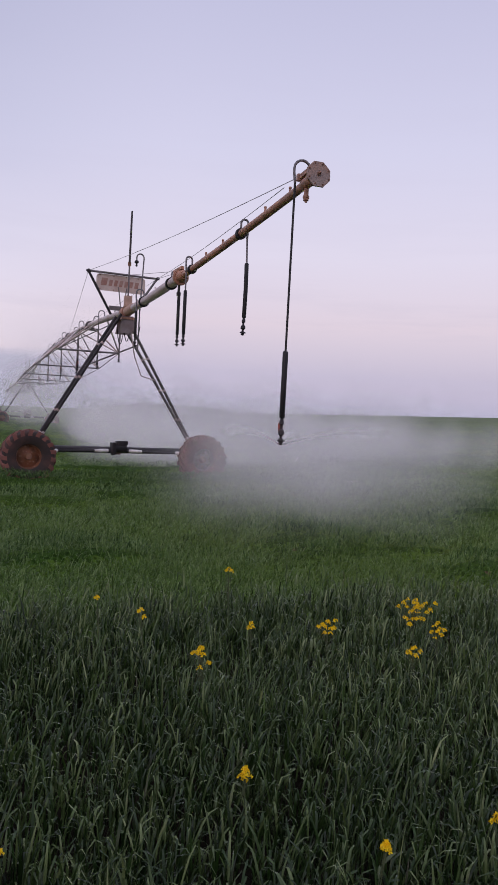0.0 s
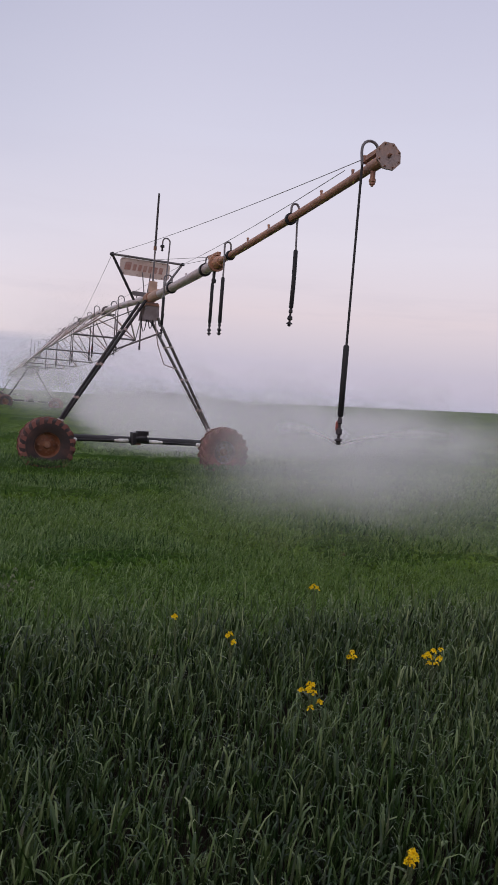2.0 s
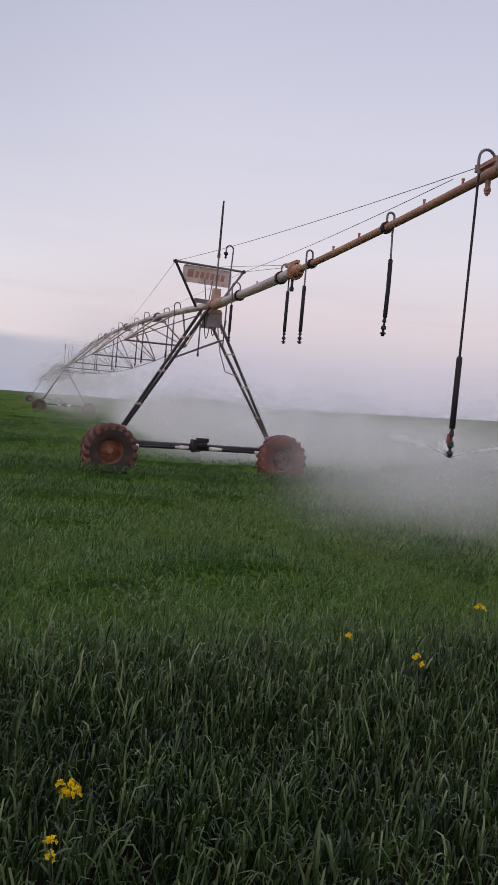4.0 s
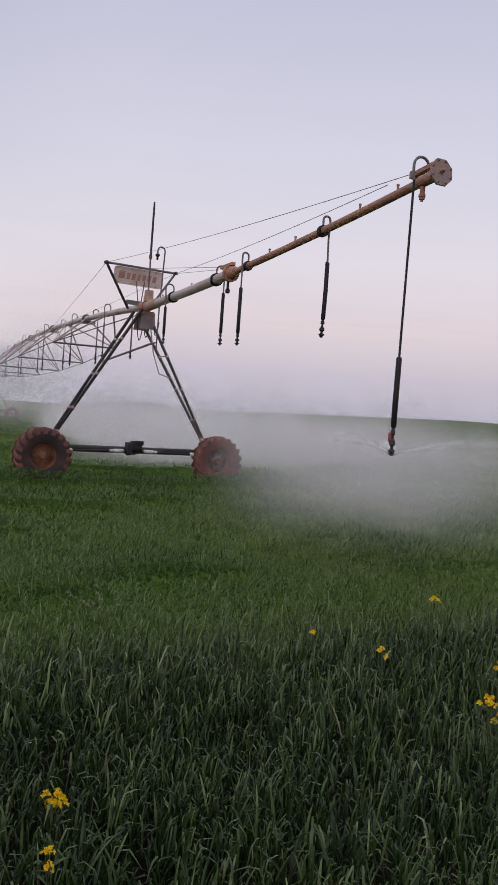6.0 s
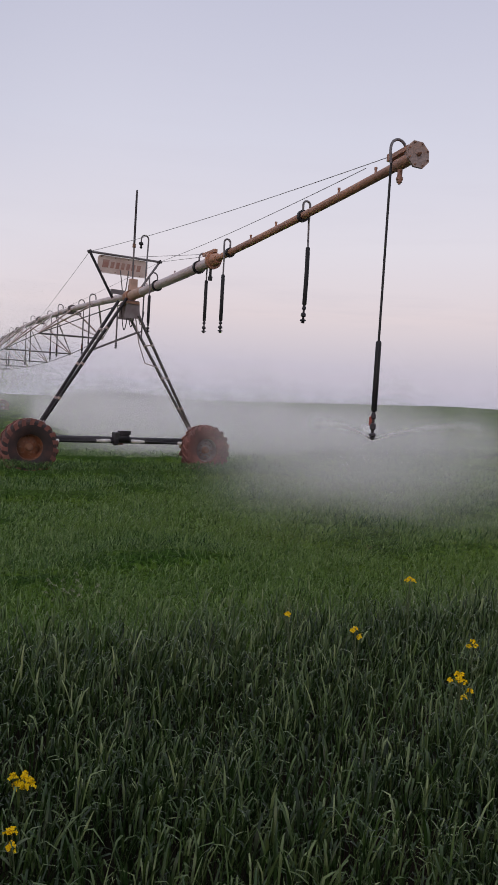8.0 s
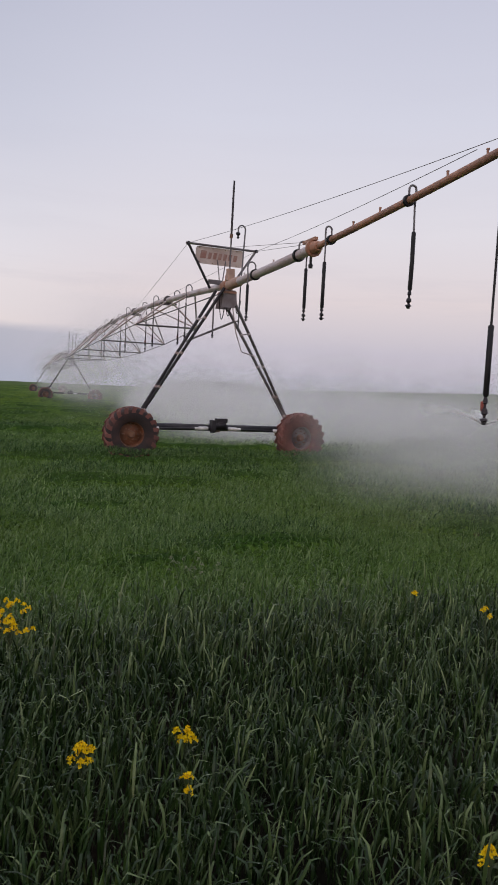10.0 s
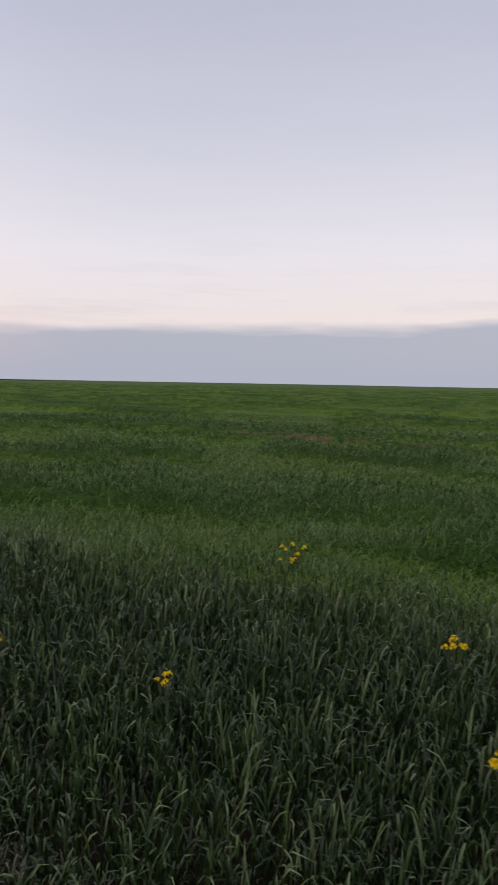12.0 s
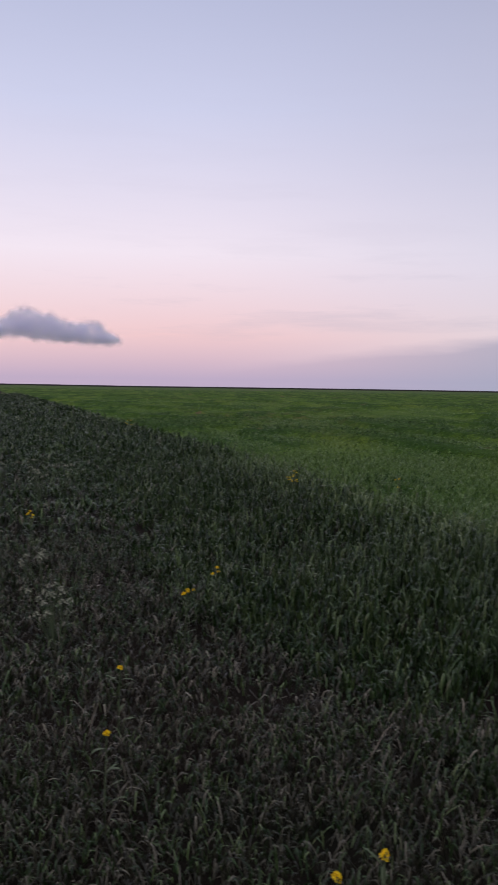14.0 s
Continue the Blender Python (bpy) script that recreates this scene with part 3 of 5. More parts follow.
def build_canopy():
    """The close mat of lower crop leaves, from which the upper blades rise."""
    r = 4.2 * 1.0125 ** np.arange(352)
    a = np.radians(np.arange(-36, 122.1, 0.42))
    gr, ga = np.meshgrid(r, a, indexing="ij")
    x, y = MID[0] - gr * np.sin(ga), MID[1] + gr * np.cos(ga)
    w = across(x, y)
    rough = (vnoise(x * 9 + 3, y * 9 + 5, 51) - 0.5) * 0.10 * np.clip(16 / gr, 0.3, 1)
    z = height(x, y) + np.where(w > 0, (canopy(x, y) - np.interp(gr, (5, 14, 40), (0.155, 0.135, 0.07)) - np.interp(gr, (12, 30), (0.08, 0.0)) * ridges(x, y)) * np.clip(w / 0.5, 0, 1) + rough * 0.6, -0.15)
    n = len(a)
    verts = np.stack([x, y, z], -1).reshape(-1, 3)
    i, j = np.meshgrid(np.arange(len(r) - 1), np.arange(n - 1), indexing="ij")
    q = (i * n + j).ravel()
    q = q[(w.ravel()[q] > -0.15)]
    loops = np.stack([q, q + 1, q + n + 1, q + n], -1).ravel()
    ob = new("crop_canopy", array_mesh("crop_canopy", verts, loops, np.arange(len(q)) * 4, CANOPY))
    ob.data.materials.append(CANOPY_RICH_SHADED)
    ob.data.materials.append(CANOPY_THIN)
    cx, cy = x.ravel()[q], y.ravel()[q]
    # swells take the darker mat, so part of their shade is colour
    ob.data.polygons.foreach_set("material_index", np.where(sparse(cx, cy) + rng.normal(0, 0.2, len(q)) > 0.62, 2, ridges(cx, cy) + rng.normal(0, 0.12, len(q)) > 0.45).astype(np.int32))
    tagged(ob, "dense mat of short green cereal crop in low swells", "crop", kind="stuff")


def build_grass():
    edge = lambda x, y: 0.10 * np.sin(x * 2.1) + 0.30 * (clump(x, y, 1.8, 9) - 0.5)
    tall = lambda x, y: (0.19 + 0.11 * clump(x, y, 1.3, 5) + 0.08 * clump(x, y, 4.5, 6) + 0.08 * np.exp(-((across(x, y) + 0.5) / 0.7) ** 2)) * rng.uniform(0.8, 1.15, len(x)) * np.clip(0.45 + 0.45 * (across(x, y) - worn_line(x, y)), 0.45, 1)
    worn_line = lambda x, y: np.where(x > -2.2, -7.5, -3.7) + 1.1 * clump(x, y, 0.9, 2)
    stand = lambda x, y, w: (w < edge(x, y)) & (w > worn_line(x, y)) & (rng.random(len(x)) < 0.35 + 0.95 * clump(x, y, 3.2, 8))
    # share of the paler blades, raised where the verge looks brighter lit
    lit_share = lambda x, y, w: np.clip(np.maximum(0.92 + (w - 0.1) / 1.4, 0.26 + 0.36 * (x + 1.0) * np.clip((w + 3.0) / 1.3, 0, 1)), 0.06, 0.95) * (0.5 + 0.8 * clump(x, y, 1.1, 44)) + 0.15 * np.exp(-((x + 1.6) / 0.9) ** 2) - 0.10 * np.exp(-((x - 0.2) / 0.8) ** 2)
    dull = lambda x, y, w: stand(x, y, w) & (rng.random(len(x)) > lit_share(x, y, w))
    lit_stand = lambda x, y, w: (stand(x, y, w - 0.15) | ((w > 0) & (w < 0.9) & (rng.random(len(x)) < 0.35 - 0.36 * w))) & (rng.random(len(x)) < lit_share(x, y, w))
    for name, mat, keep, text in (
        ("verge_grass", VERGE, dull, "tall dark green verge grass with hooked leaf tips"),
        ("edge_grass", EDGE_LEAF, lit_stand, "pale-tipped grass along the edge of the crop, its brightness put into the colour"),
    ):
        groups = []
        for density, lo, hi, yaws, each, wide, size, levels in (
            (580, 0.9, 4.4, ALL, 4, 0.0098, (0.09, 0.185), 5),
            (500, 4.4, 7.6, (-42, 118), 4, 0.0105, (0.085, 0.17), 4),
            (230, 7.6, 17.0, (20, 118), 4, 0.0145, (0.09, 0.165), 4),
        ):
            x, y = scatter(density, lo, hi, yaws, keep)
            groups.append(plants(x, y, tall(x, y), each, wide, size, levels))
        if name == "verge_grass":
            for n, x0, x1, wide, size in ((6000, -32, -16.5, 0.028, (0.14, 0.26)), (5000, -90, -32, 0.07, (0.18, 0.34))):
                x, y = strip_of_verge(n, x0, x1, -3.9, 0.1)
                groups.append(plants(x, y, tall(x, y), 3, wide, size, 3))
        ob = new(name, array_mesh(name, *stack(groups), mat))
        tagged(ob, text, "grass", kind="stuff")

    low = lambda x, y: (0.07 + 0.15 * clump(x, y, 1.6, 15)) * rng.uniform(0.6, 1.25, len(x))
    bare = lambda x, y, w: (w < worn_line(x, y) + 0.35) & (w > -10) & (rng.random(len(x)) < 0.6 + 0.6 * clump(x, y, 2.4, 18))
    straw = lambda x, y, w: (bare(x, y, w) & (rng.random(len(x)) < np.clip((x + 12) / 6, 0.12, 0.62))) | (stand(x, y, w) & (rng.random(len(x)) < 0.07))
    green = lambda x, y, w: bare(x, y, w) & (rng.random(len(x)) < np.clip(0.50 - 0.06 * (x + 7), 0.42, 0.95))
    for name, mat, keep, text, hooked in (
        ("dry_grass", DRY, straw, "low straw-brown grass on the trodden verge", 0.92),
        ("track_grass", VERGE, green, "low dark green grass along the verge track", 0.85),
    ):
        groups = []
        for density, lo, hi, yaws, each, wide, size, levels in (
            (900, 0.8, 4.6, (44, 116), 4, 0.0066, (0.05, 0.115), 5),
            (440, 4.6, 8.5, (52, 116), 4, 0.0088, (0.06, 0.13), 4),
            (105, 8.5, 17.0, (66, 114), 4, 0.018, (0.10, 0.18), 3),
        ):
            x, y = scatter(density, lo, hi, yaws, keep)
            groups.append(plants(x, y, low(x, y), each, wide, size, levels, hooked, False, (0.1, 0.75)))
        if name == "track_grass":
            for n, x0, x1, wide, size in ((4800, -34, -16.5, 0.032, (0.14, 0.26)), (4000, -95, -34, 0.08, (0.18, 0.34))):
                x, y = strip_of_verge(n, x0, x1, -11, -2.8)
                groups.append(plants(x, y, low(x, y), 3, wide, size, 3, hooked, False))
            x, y = scatter(14, 0.6, 13.0, (128, 298), lambda x, y, w: w < 5)
            groups.append(plants(x, y, low(x, y), 4, 0.03, (0.12, 0.22), 2, hooked, False))
        ob = new(name, array_mesh(name, *stack(groups), mat))
        tagged(ob, text, "grass", kind="stuff")

    poor = lambda x, y: np.clip((vnoise(x * 0.055 + 2, y * 0.055 + 8, 36) - 0.55) / 0.2, 0, 1) * np.clip((np.hypot(x, y) - 17) / 8, 0, 1)
    full = lambda x, y, w: (w > edge(x, y) - 0.05) & (sparse(x, y) + 0.25 * rng.random(len(x)) < 0.7) & (rng.random(len(x)) < 1 - 0.6 * poor(x, y)) & (rng.random(len(x)) < 0.5 + 0.7 * clump(x, y, 2.6, 28))
    pale = lambda x, y, w: full(x, y, w) & (rng.random(len(x)) < 1.0 - 0.75 * ridges(x, y))
    rich_shaded = lambda x, y, w: full(x, y, w) & (rng.random(len(x)) < 0.10 + 0.70 * ridges(x, y))
    for name, mat, keep, text in (
        ("crop_field", CROP, pale, "short bright green cereal crop in uneven rows"),
        ("crop_tussocks", CROP_COOL, rich_shaded, "taller deep green patches in the cereal crop, darkened for the shade on them"),
    ):
        groups = []
        for density, lo, hi, yaws, wide, size, levels, splay in (
            (1250, 4.4, 9.0, (-34, 114), 0.0075, (0.07, 0.145), 3, (0.1, 1.1)),
            (520, 9.0, 17.0, (-28, 113), 0.0120, (0.08, 0.155), 3, (0.2, 1.1)),
            (130, 17.0, 34.0, (-26, 112), 0.020, (0.09, 0.17), 2, (0.4, 1.2)),
            (13, 34.0, 75.0, (-24, 112), 0.04, (0.10, 0.18), 2, (0.8, 1.4)),
        ):
            x, y = scatter(density, lo, hi, yaws, keep)
            m = len(x)
            z = height(x, y) + np.maximum(canopy(x, y) - rng.uniform(0.05, 0.15, m), 0.0)
            turn = np.arctan2(np.sin(t0 := rng.uniform(0, 6.28, m)) + 0.2, np.cos(t0) + 0.45)
            groups.append(strips(x, y, z, rng.uniform(*size, m), wide * rng.uniform(0.7, 1.3, m), turn, rng.uniform(*splay, m), rng.uniform(0.2, 1.2, m), np.where(rng.random(m) < 0.5, rng.uniform(0.8, 2.2, m), 0.0), levels))
        ob = new(name, array_mesh(name, *stack(groups), mat))
        tagged(ob, text, "crop", kind="stuff")


build_canopy()
build_grass()

# ---- the irrigation machine ----
HUB = V(-2.88, 17.06, 3.90)
WHEEL_A, WHEEL_B = V(-4.727, 16.215, 0.0), V(-1.07, 18.068, 0.0)
OUT = unit(V(0.625, 8.02, 0) - V(HUB[0], HUB[1], 0))
BEAM = unit(WHEEL_B - WHEEL_A)
BACK = V(-BEAM[1], BEAM[0], 0)
FRONT = -BACK
SIDE = unit(V(-OUT[1], OUT[0], 0))
UP = V(0, 0, 1)
BASE = (WHEEL_A + WHEEL_B) / 2


def over(s):
    """A point of the overhang pipe s metres out from the hub: it dips a little, then rises towards its cabled end."""
    return HUB + OUT * s - SIDE * 0.06 * math.sin(math.pi * s / 9.7) + UP * (0.0053 * s * s - 0.012 * s)


TIP = over(9.64)
END = unit(over(9.7) - over(9.0))


def wheel(parent, centre, rim_mat, name="wheel"):
    """A lugged tractor wheel whose axle runs along FRONT."""
    hubob = part(name, joined(lathe([(0.05, -0.22), (0.085, -0.2), (0.085, 0.02), (0.06, 0.06)], centre, FRONT, 14)), RUST_DARK, parent)
    R, W = 0.60, 0.17
    prof = [(0.27, -W * 0.72), (0.34, -W * 0.92), (0.46, -W * 1.02), (0.535, -W * 0.93), (0.56, -W * 0.6), (0.568, 0), (0.56, W * 0.6), (0.535, W * 0.93), (0.46, W * 1.02), (0.34, W * 0.92), (0.27, W * 0.66), (0.29, 0)]
    tread = part("tyre", lathe(prof, centre, FRONT, 48, closed=True), TYRE_SIDE if rim_mat is RIM else TYRE, hubob, "dark mud-stained tyre wall" if rim_mat is RIM else "dusty brick-red tyre wall")
    a, b = side_axes(FRONT)
    lugs = []
    for k in range(38):
        s = 1 if k % 2 else -1
        rows = []
        for f in (0.0, 0.35, 0.7, 1.0, 1.12):
            w = 2 * math.pi * k / 38 + 0.22 * f
            ra = 0.592 - 0.010 * f if f < 1.1 else 0.520
            d = math.cos(w) * a + math.sin(w) * b
            q = -math.sin(w) * a + math.cos(w) * b
            rows.append((centre + FRONT * (s * W * min(f * 0.98 + 0.02, 1.06)), d, q, ra))
        v, fc = [], []
        for p, d, q, ra in rows:
            v += [p + d * (ra - 0.06) - q * 0.050, p + d * ra - q * 0.031, p + d * ra + q * 0.031, p + d * (ra - 0.06) + q * 0.050]
        for i in range(len(rows) - 1):
            fc += [(4 * i + j, 4 * i + (j + 1) % 4, 4 * i + 4 + (j + 1) % 4, 4 * i + 4 + j) for j in range(4)]
        m = 4 * len(rows)
        fc += [(3, 2, 1, 0), (m - 4, m - 3, m - 2, m - 1)]
        lugs.append((v, fc))
    crown = lathe([(0.563, -W * 0.62), (0.572, 0), (0.563, W * 0.62), (0.55, W * 0.8), (0.5, W * 1.03), (0.535, W * 0.95), (0.545, 0), (0.535, -W * 0.95), (0.5, -W * 1.03), (0.55, -W * 0.8)], centre, FRONT, 48, closed=True)
    shoulder = lathe([(0.545, W * 0.85), (0.530, W * 1.00), (0.505, W * 1.045), (0.472, W * 1.06), (0.462, W * 1.02), (0.50, W * 0.98)], centre, FRONT, 48, closed=True)
    part("carcass", joined(crown, shoulder), TYRE_SIDE if rim_mat is RIM else TYRE, hubob, "rubber between the tread lugs", 30)
    part("tread", joined(*lugs), TYRE, hubob, "brick-red dusty tread lugs", 30)
    rim_prof = [(0.325, -0.13), (0.335, -0.115), (0.30, -0.09), (0.285, -0.03), (0.285, 0.05), (0.30, 0.10), (0.335, 0.125), (0.325, 0.14), (0.285, 0.11), (0.262, 0.05), (0.262, 0.0), (0.20, 0.012), (0.13, 0.045), (0.09, 0.05), (0.09, 0.03), (0.13, 0.02), (0.25, -0.02), (0.27, -0.09)]
    rim_prof = [(u * 0.92, v - 0.04) for u, v in rim_prof]
    part("rim", lathe(rim_prof, centre, FRONT, 40, closed=True), rim_mat, hubob, "pitted steel wheel rim", 30)
    bolts = []
    for k in range(8):
        w = 2 * math.pi * k / 8
        p = centre + FRONT * 0.04 + 0.155 * (math.cos(w) * a + math.sin(w) * b)
        bolts.append(lathe([(0.016, -0.02), (0.016, 0.018), (0.010, 0.022)], p, FRONT, 6))
    for bolt in bolts:
        part("bolt", bolt, RUST_DARK, hubob)
    part("hub_cap", joined(lathe([(0.07, 0.0), (0.07, 0.09), (0.055, 0.11), (0.02, 0.115)], centre, FRONT, 16)), RUST_DARK, hubob)
    return hubob


def drive_tower():
    tower = thing("drive_tower", BASE, "tall A-frame drive tower on two red lugged wheels", "irrigation tower", "drive towers")
    half = np.linalg.norm(WHEEL_B - WHEEL_A) / 2
    c = lambda v, u, z: BASE + BEAM * v + BACK * u + UP * z
    # base beam, a pipe with welded end brackets
    beam = part("base_beam", joined(tube([c(-half + 0.02, 0.25, 0.745), c(half - 0.02, 0.25, 0.745)], 0.075, 14), *[box(c(s * (half - 0.05), 0.25, 0.72), (0.16, 0.14, 0.34), (BEAM, BACK, UP)) for s in (-1, 1)]), LEG_DARK, tower, "dark steel base beam")
    part("centre_bracket", joined(box(c(0, 0.22, 0.72), (0.12, 0.22, 0.14), (BEAM, BACK, UP))), RUST_DARK, tower)
    motor = part("drive_motor", joined(tube([c(-0.10, 0.10, 0.80), c(0.16, 0.10, 0.80)], 0.105, 16), box(c(0.06, 0.08, 0.92), (0.26, 0.16, 0.09), (BEAM, BACK, UP)), tube([c(-0.17, 0.10, 0.72), c(-0.09, 0.10, 0.72)], 0.085, 14), box(c(-0.13, 0.1, 0.80), (0.10, 0.2, 0.25), (BEAM, BACK, UP))), LEG_DARK, tower, "dark greasy centre drive gearbox")
    for s in (-1, 1):
        part("drive_shaft", tube([c(s * 0.2, 0.11, 0.735), c(s * (half - 0.2), 0.11, 0.70)], 0.022, 10), LEG_DARK, tower)
        for lo, hi in ((0.24, 0.56), (half - 0.66, half - 0.36)):
            f = lambda q: c(s * q, 0.11, 0.735 - 0.035 * (q - 0.2) / (half - 0.4))
            part("shaft_shield", tube([f(lo), f(lo + 0.02), f(hi - 0.10), f(hi - 0.09), f(hi)], [0.030, 0.042, 0.042, 0.032, 0.030], 12), WHITE, tower, "white plastic shaft shield")
        part("wheel_gearbox", joined(box(c(s * half, 0.14, 0.62), (0.20, 0.18, 0.24), (BEAM, BACK, UP)), tube([c(s * (half - 0.2), 0.11, 0.65), c(s * (half + 0.1), 0.11, 0.65)], 0.06, 12)), RUST_DARK, tower)
        # a pair of legs that open towards the top
        legs = []
        for k in (-1, 1):
            foot = c(s * (half - 0.14), 0.25 + k * 0.05, 0.80) + BEAM * k * 0.04
            head = HUB + (V(0, 0, -0.10) - BEAM * 0.17 if s < 0 else V(0, 0, -0.44) + BEAM * 0.12) + OUT * k * 0.32
            legs.append((foot, head))
            # right pair grey: light reflected from the mist is put into its colour
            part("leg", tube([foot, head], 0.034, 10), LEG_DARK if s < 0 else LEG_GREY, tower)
        for f in (0.10, 0.27, 0.52, 0.78):
            p, q = (a + (b - a) * f for a, b in legs)
            part("leg_tie", joined(tube([p, q], 0.014, 6), *[tube([m - unit(legs[0][1] - legs[0][0]) * 0.025, m + unit(legs[0][1] - legs[0][0]) * 0.025], 0.042, 10) for m in (p, q)]), GALV, tower)
        wheel(tower, c(s * half, 0.0, 0.575), RIM if s < 0 else RIM_GREY)
    # brace rods across the legs
    for k in (-1, 1):
        part("cross_brace", tube([c(-half * 0.42, 0.2, 2.62) + OUT * k * 0.14, HUB + V(0, 0, -0.75) + BEAM * 0.25 + OUT * k * 0.2], 0.016, 6), LEG_GREY, tower)
    # hub plates under the pipe
    out = [(-0.19, -0.50), (0.19, -0.50), (0.13, -0.12), (-0.13, -0.12)]
    for k in (-1, 1):
        part("hub_plate", slab(out, HUB + OUT * k * 0.22, BEAM, UP, 0.014), HUB_STEEL, tower)
    part("hub_saddle", joined(box(HUB + V(0, 0, -0.17), (0.30, 0.5, 0.05), (BEAM, OUT, UP)), tube([HUB + OUT * -0.18, HUB + OUT * 0.12], 0.125, 18), tube([HUB + V(0, 0, -0.1), HUB + V(0, 0, 0.22)], 0.06, 12)), RUST, tower)
    part("control_box", box(HUB + OUT * 0.24 + BEAM * -0.02 + V(0, 0, 0.20), (0.17, 0.16, 0.24), (BEAM, OUT, UP)), TAN_BOX, tower, "sun-bleached orange control box")
    part("tower_box", joined(box(HUB + OUT * 0.12 + BEAM * 0.10 + V(0, 0, -0.28), (0.16, 0.14, 0.22), (BEAM, OUT, UP)), tube([HUB + OUT * 0.12 + BEAM * 0.1 + V(0, 0, -0.4), HUB + OUT * 0.1 + BEAM * 0.22 + V(0, 0, -1.0), HUB + BEAM * 0.42 + V(0, 0, -1.42), HUB + BEAM * 0.75 + V(0, 0, -1.5)], 0.014, 6)), GALV, tower)
    # wires hanging in loops below the hub
    loops = []
    for s, d in ((-0.25, 0.5), (0.12, 0.35), (-0.1, 0.42)):
        p, q = HUB + BEAM * s + V(0, 0, -0.2) + OUT * 0.2, HUB + BEAM * (s + 0.22) + V(0, 0, -0.3)
        loops.append(tube([p + (q - p) * f + V(0, 0, -4 * d * f * (1 - f)) for f in np.linspace(0, 1, 9)], 0.010, 6))
    part("cable_loop", joined(*loops), BLACK, tower)
    return tower


def mast():
    ob = thing("mast", HUB + BEAM * 0.02 + V(0, 0, -0.5), "slim dark upright mast fixed to the tower top", "mast")
    p = HUB + BEAM * 0.02 + OUT * 0.05
    part("pole", tube([p + V(0, 0, -0.5), p + V(0, 0, 1.1)], 0.019, 10), LEG_GREY, ob)
    part("rod", tube([p + V(0, 0, 1.05), p + V(0.004, 0, 2.1), p + V(0.006, 0, 2.25)], [0.025, 0.023, 0.018], 10), LEG_DARK, ob)
    for z in (0.1, 1.03):
        part("clamp", tube([p + V(0, 0, z), p + V(0, 0, z + 0.08)], 0.036, 10), RUST_DARK, ob)
    ob = thing("riser_pipe", HUB + BEAM * 0.2 + V(0, 0, -0.5), "thin grey riser pipe bent over with a small nozzle", "pipe")
    q = HUB + BEAM * 0.30 + OUT * 0.02
    pts = [q + V(0, 0, -0.9), q + V(0.01, 0, 0.0), q + BEAM * 0.06 + V(0, 0, 1.25)]
    top = pts[-1]
    pts += [top + BEAM * (-0.085 + 0.085 * math.cos(w)) + V(0, 0, 0.085 * math.sin(w)) for w in np.linspace(0.2, math.pi, 8)]
    pts.append(pts[-1] + V(0, 0, -0.07))
    part("pipe", tube(pts, 0.016, 8), HOSE, ob)
    e = pts[-1]
    part("nozzle", lathe([(0.018, 0.0), (0.045, -0.01), (0.05, -0.05), (0.022, -0.07), (0.02, -0.1), (0.03, -0.12), (0.012, -0.14)], e, UP, 12), BLACK, ob)


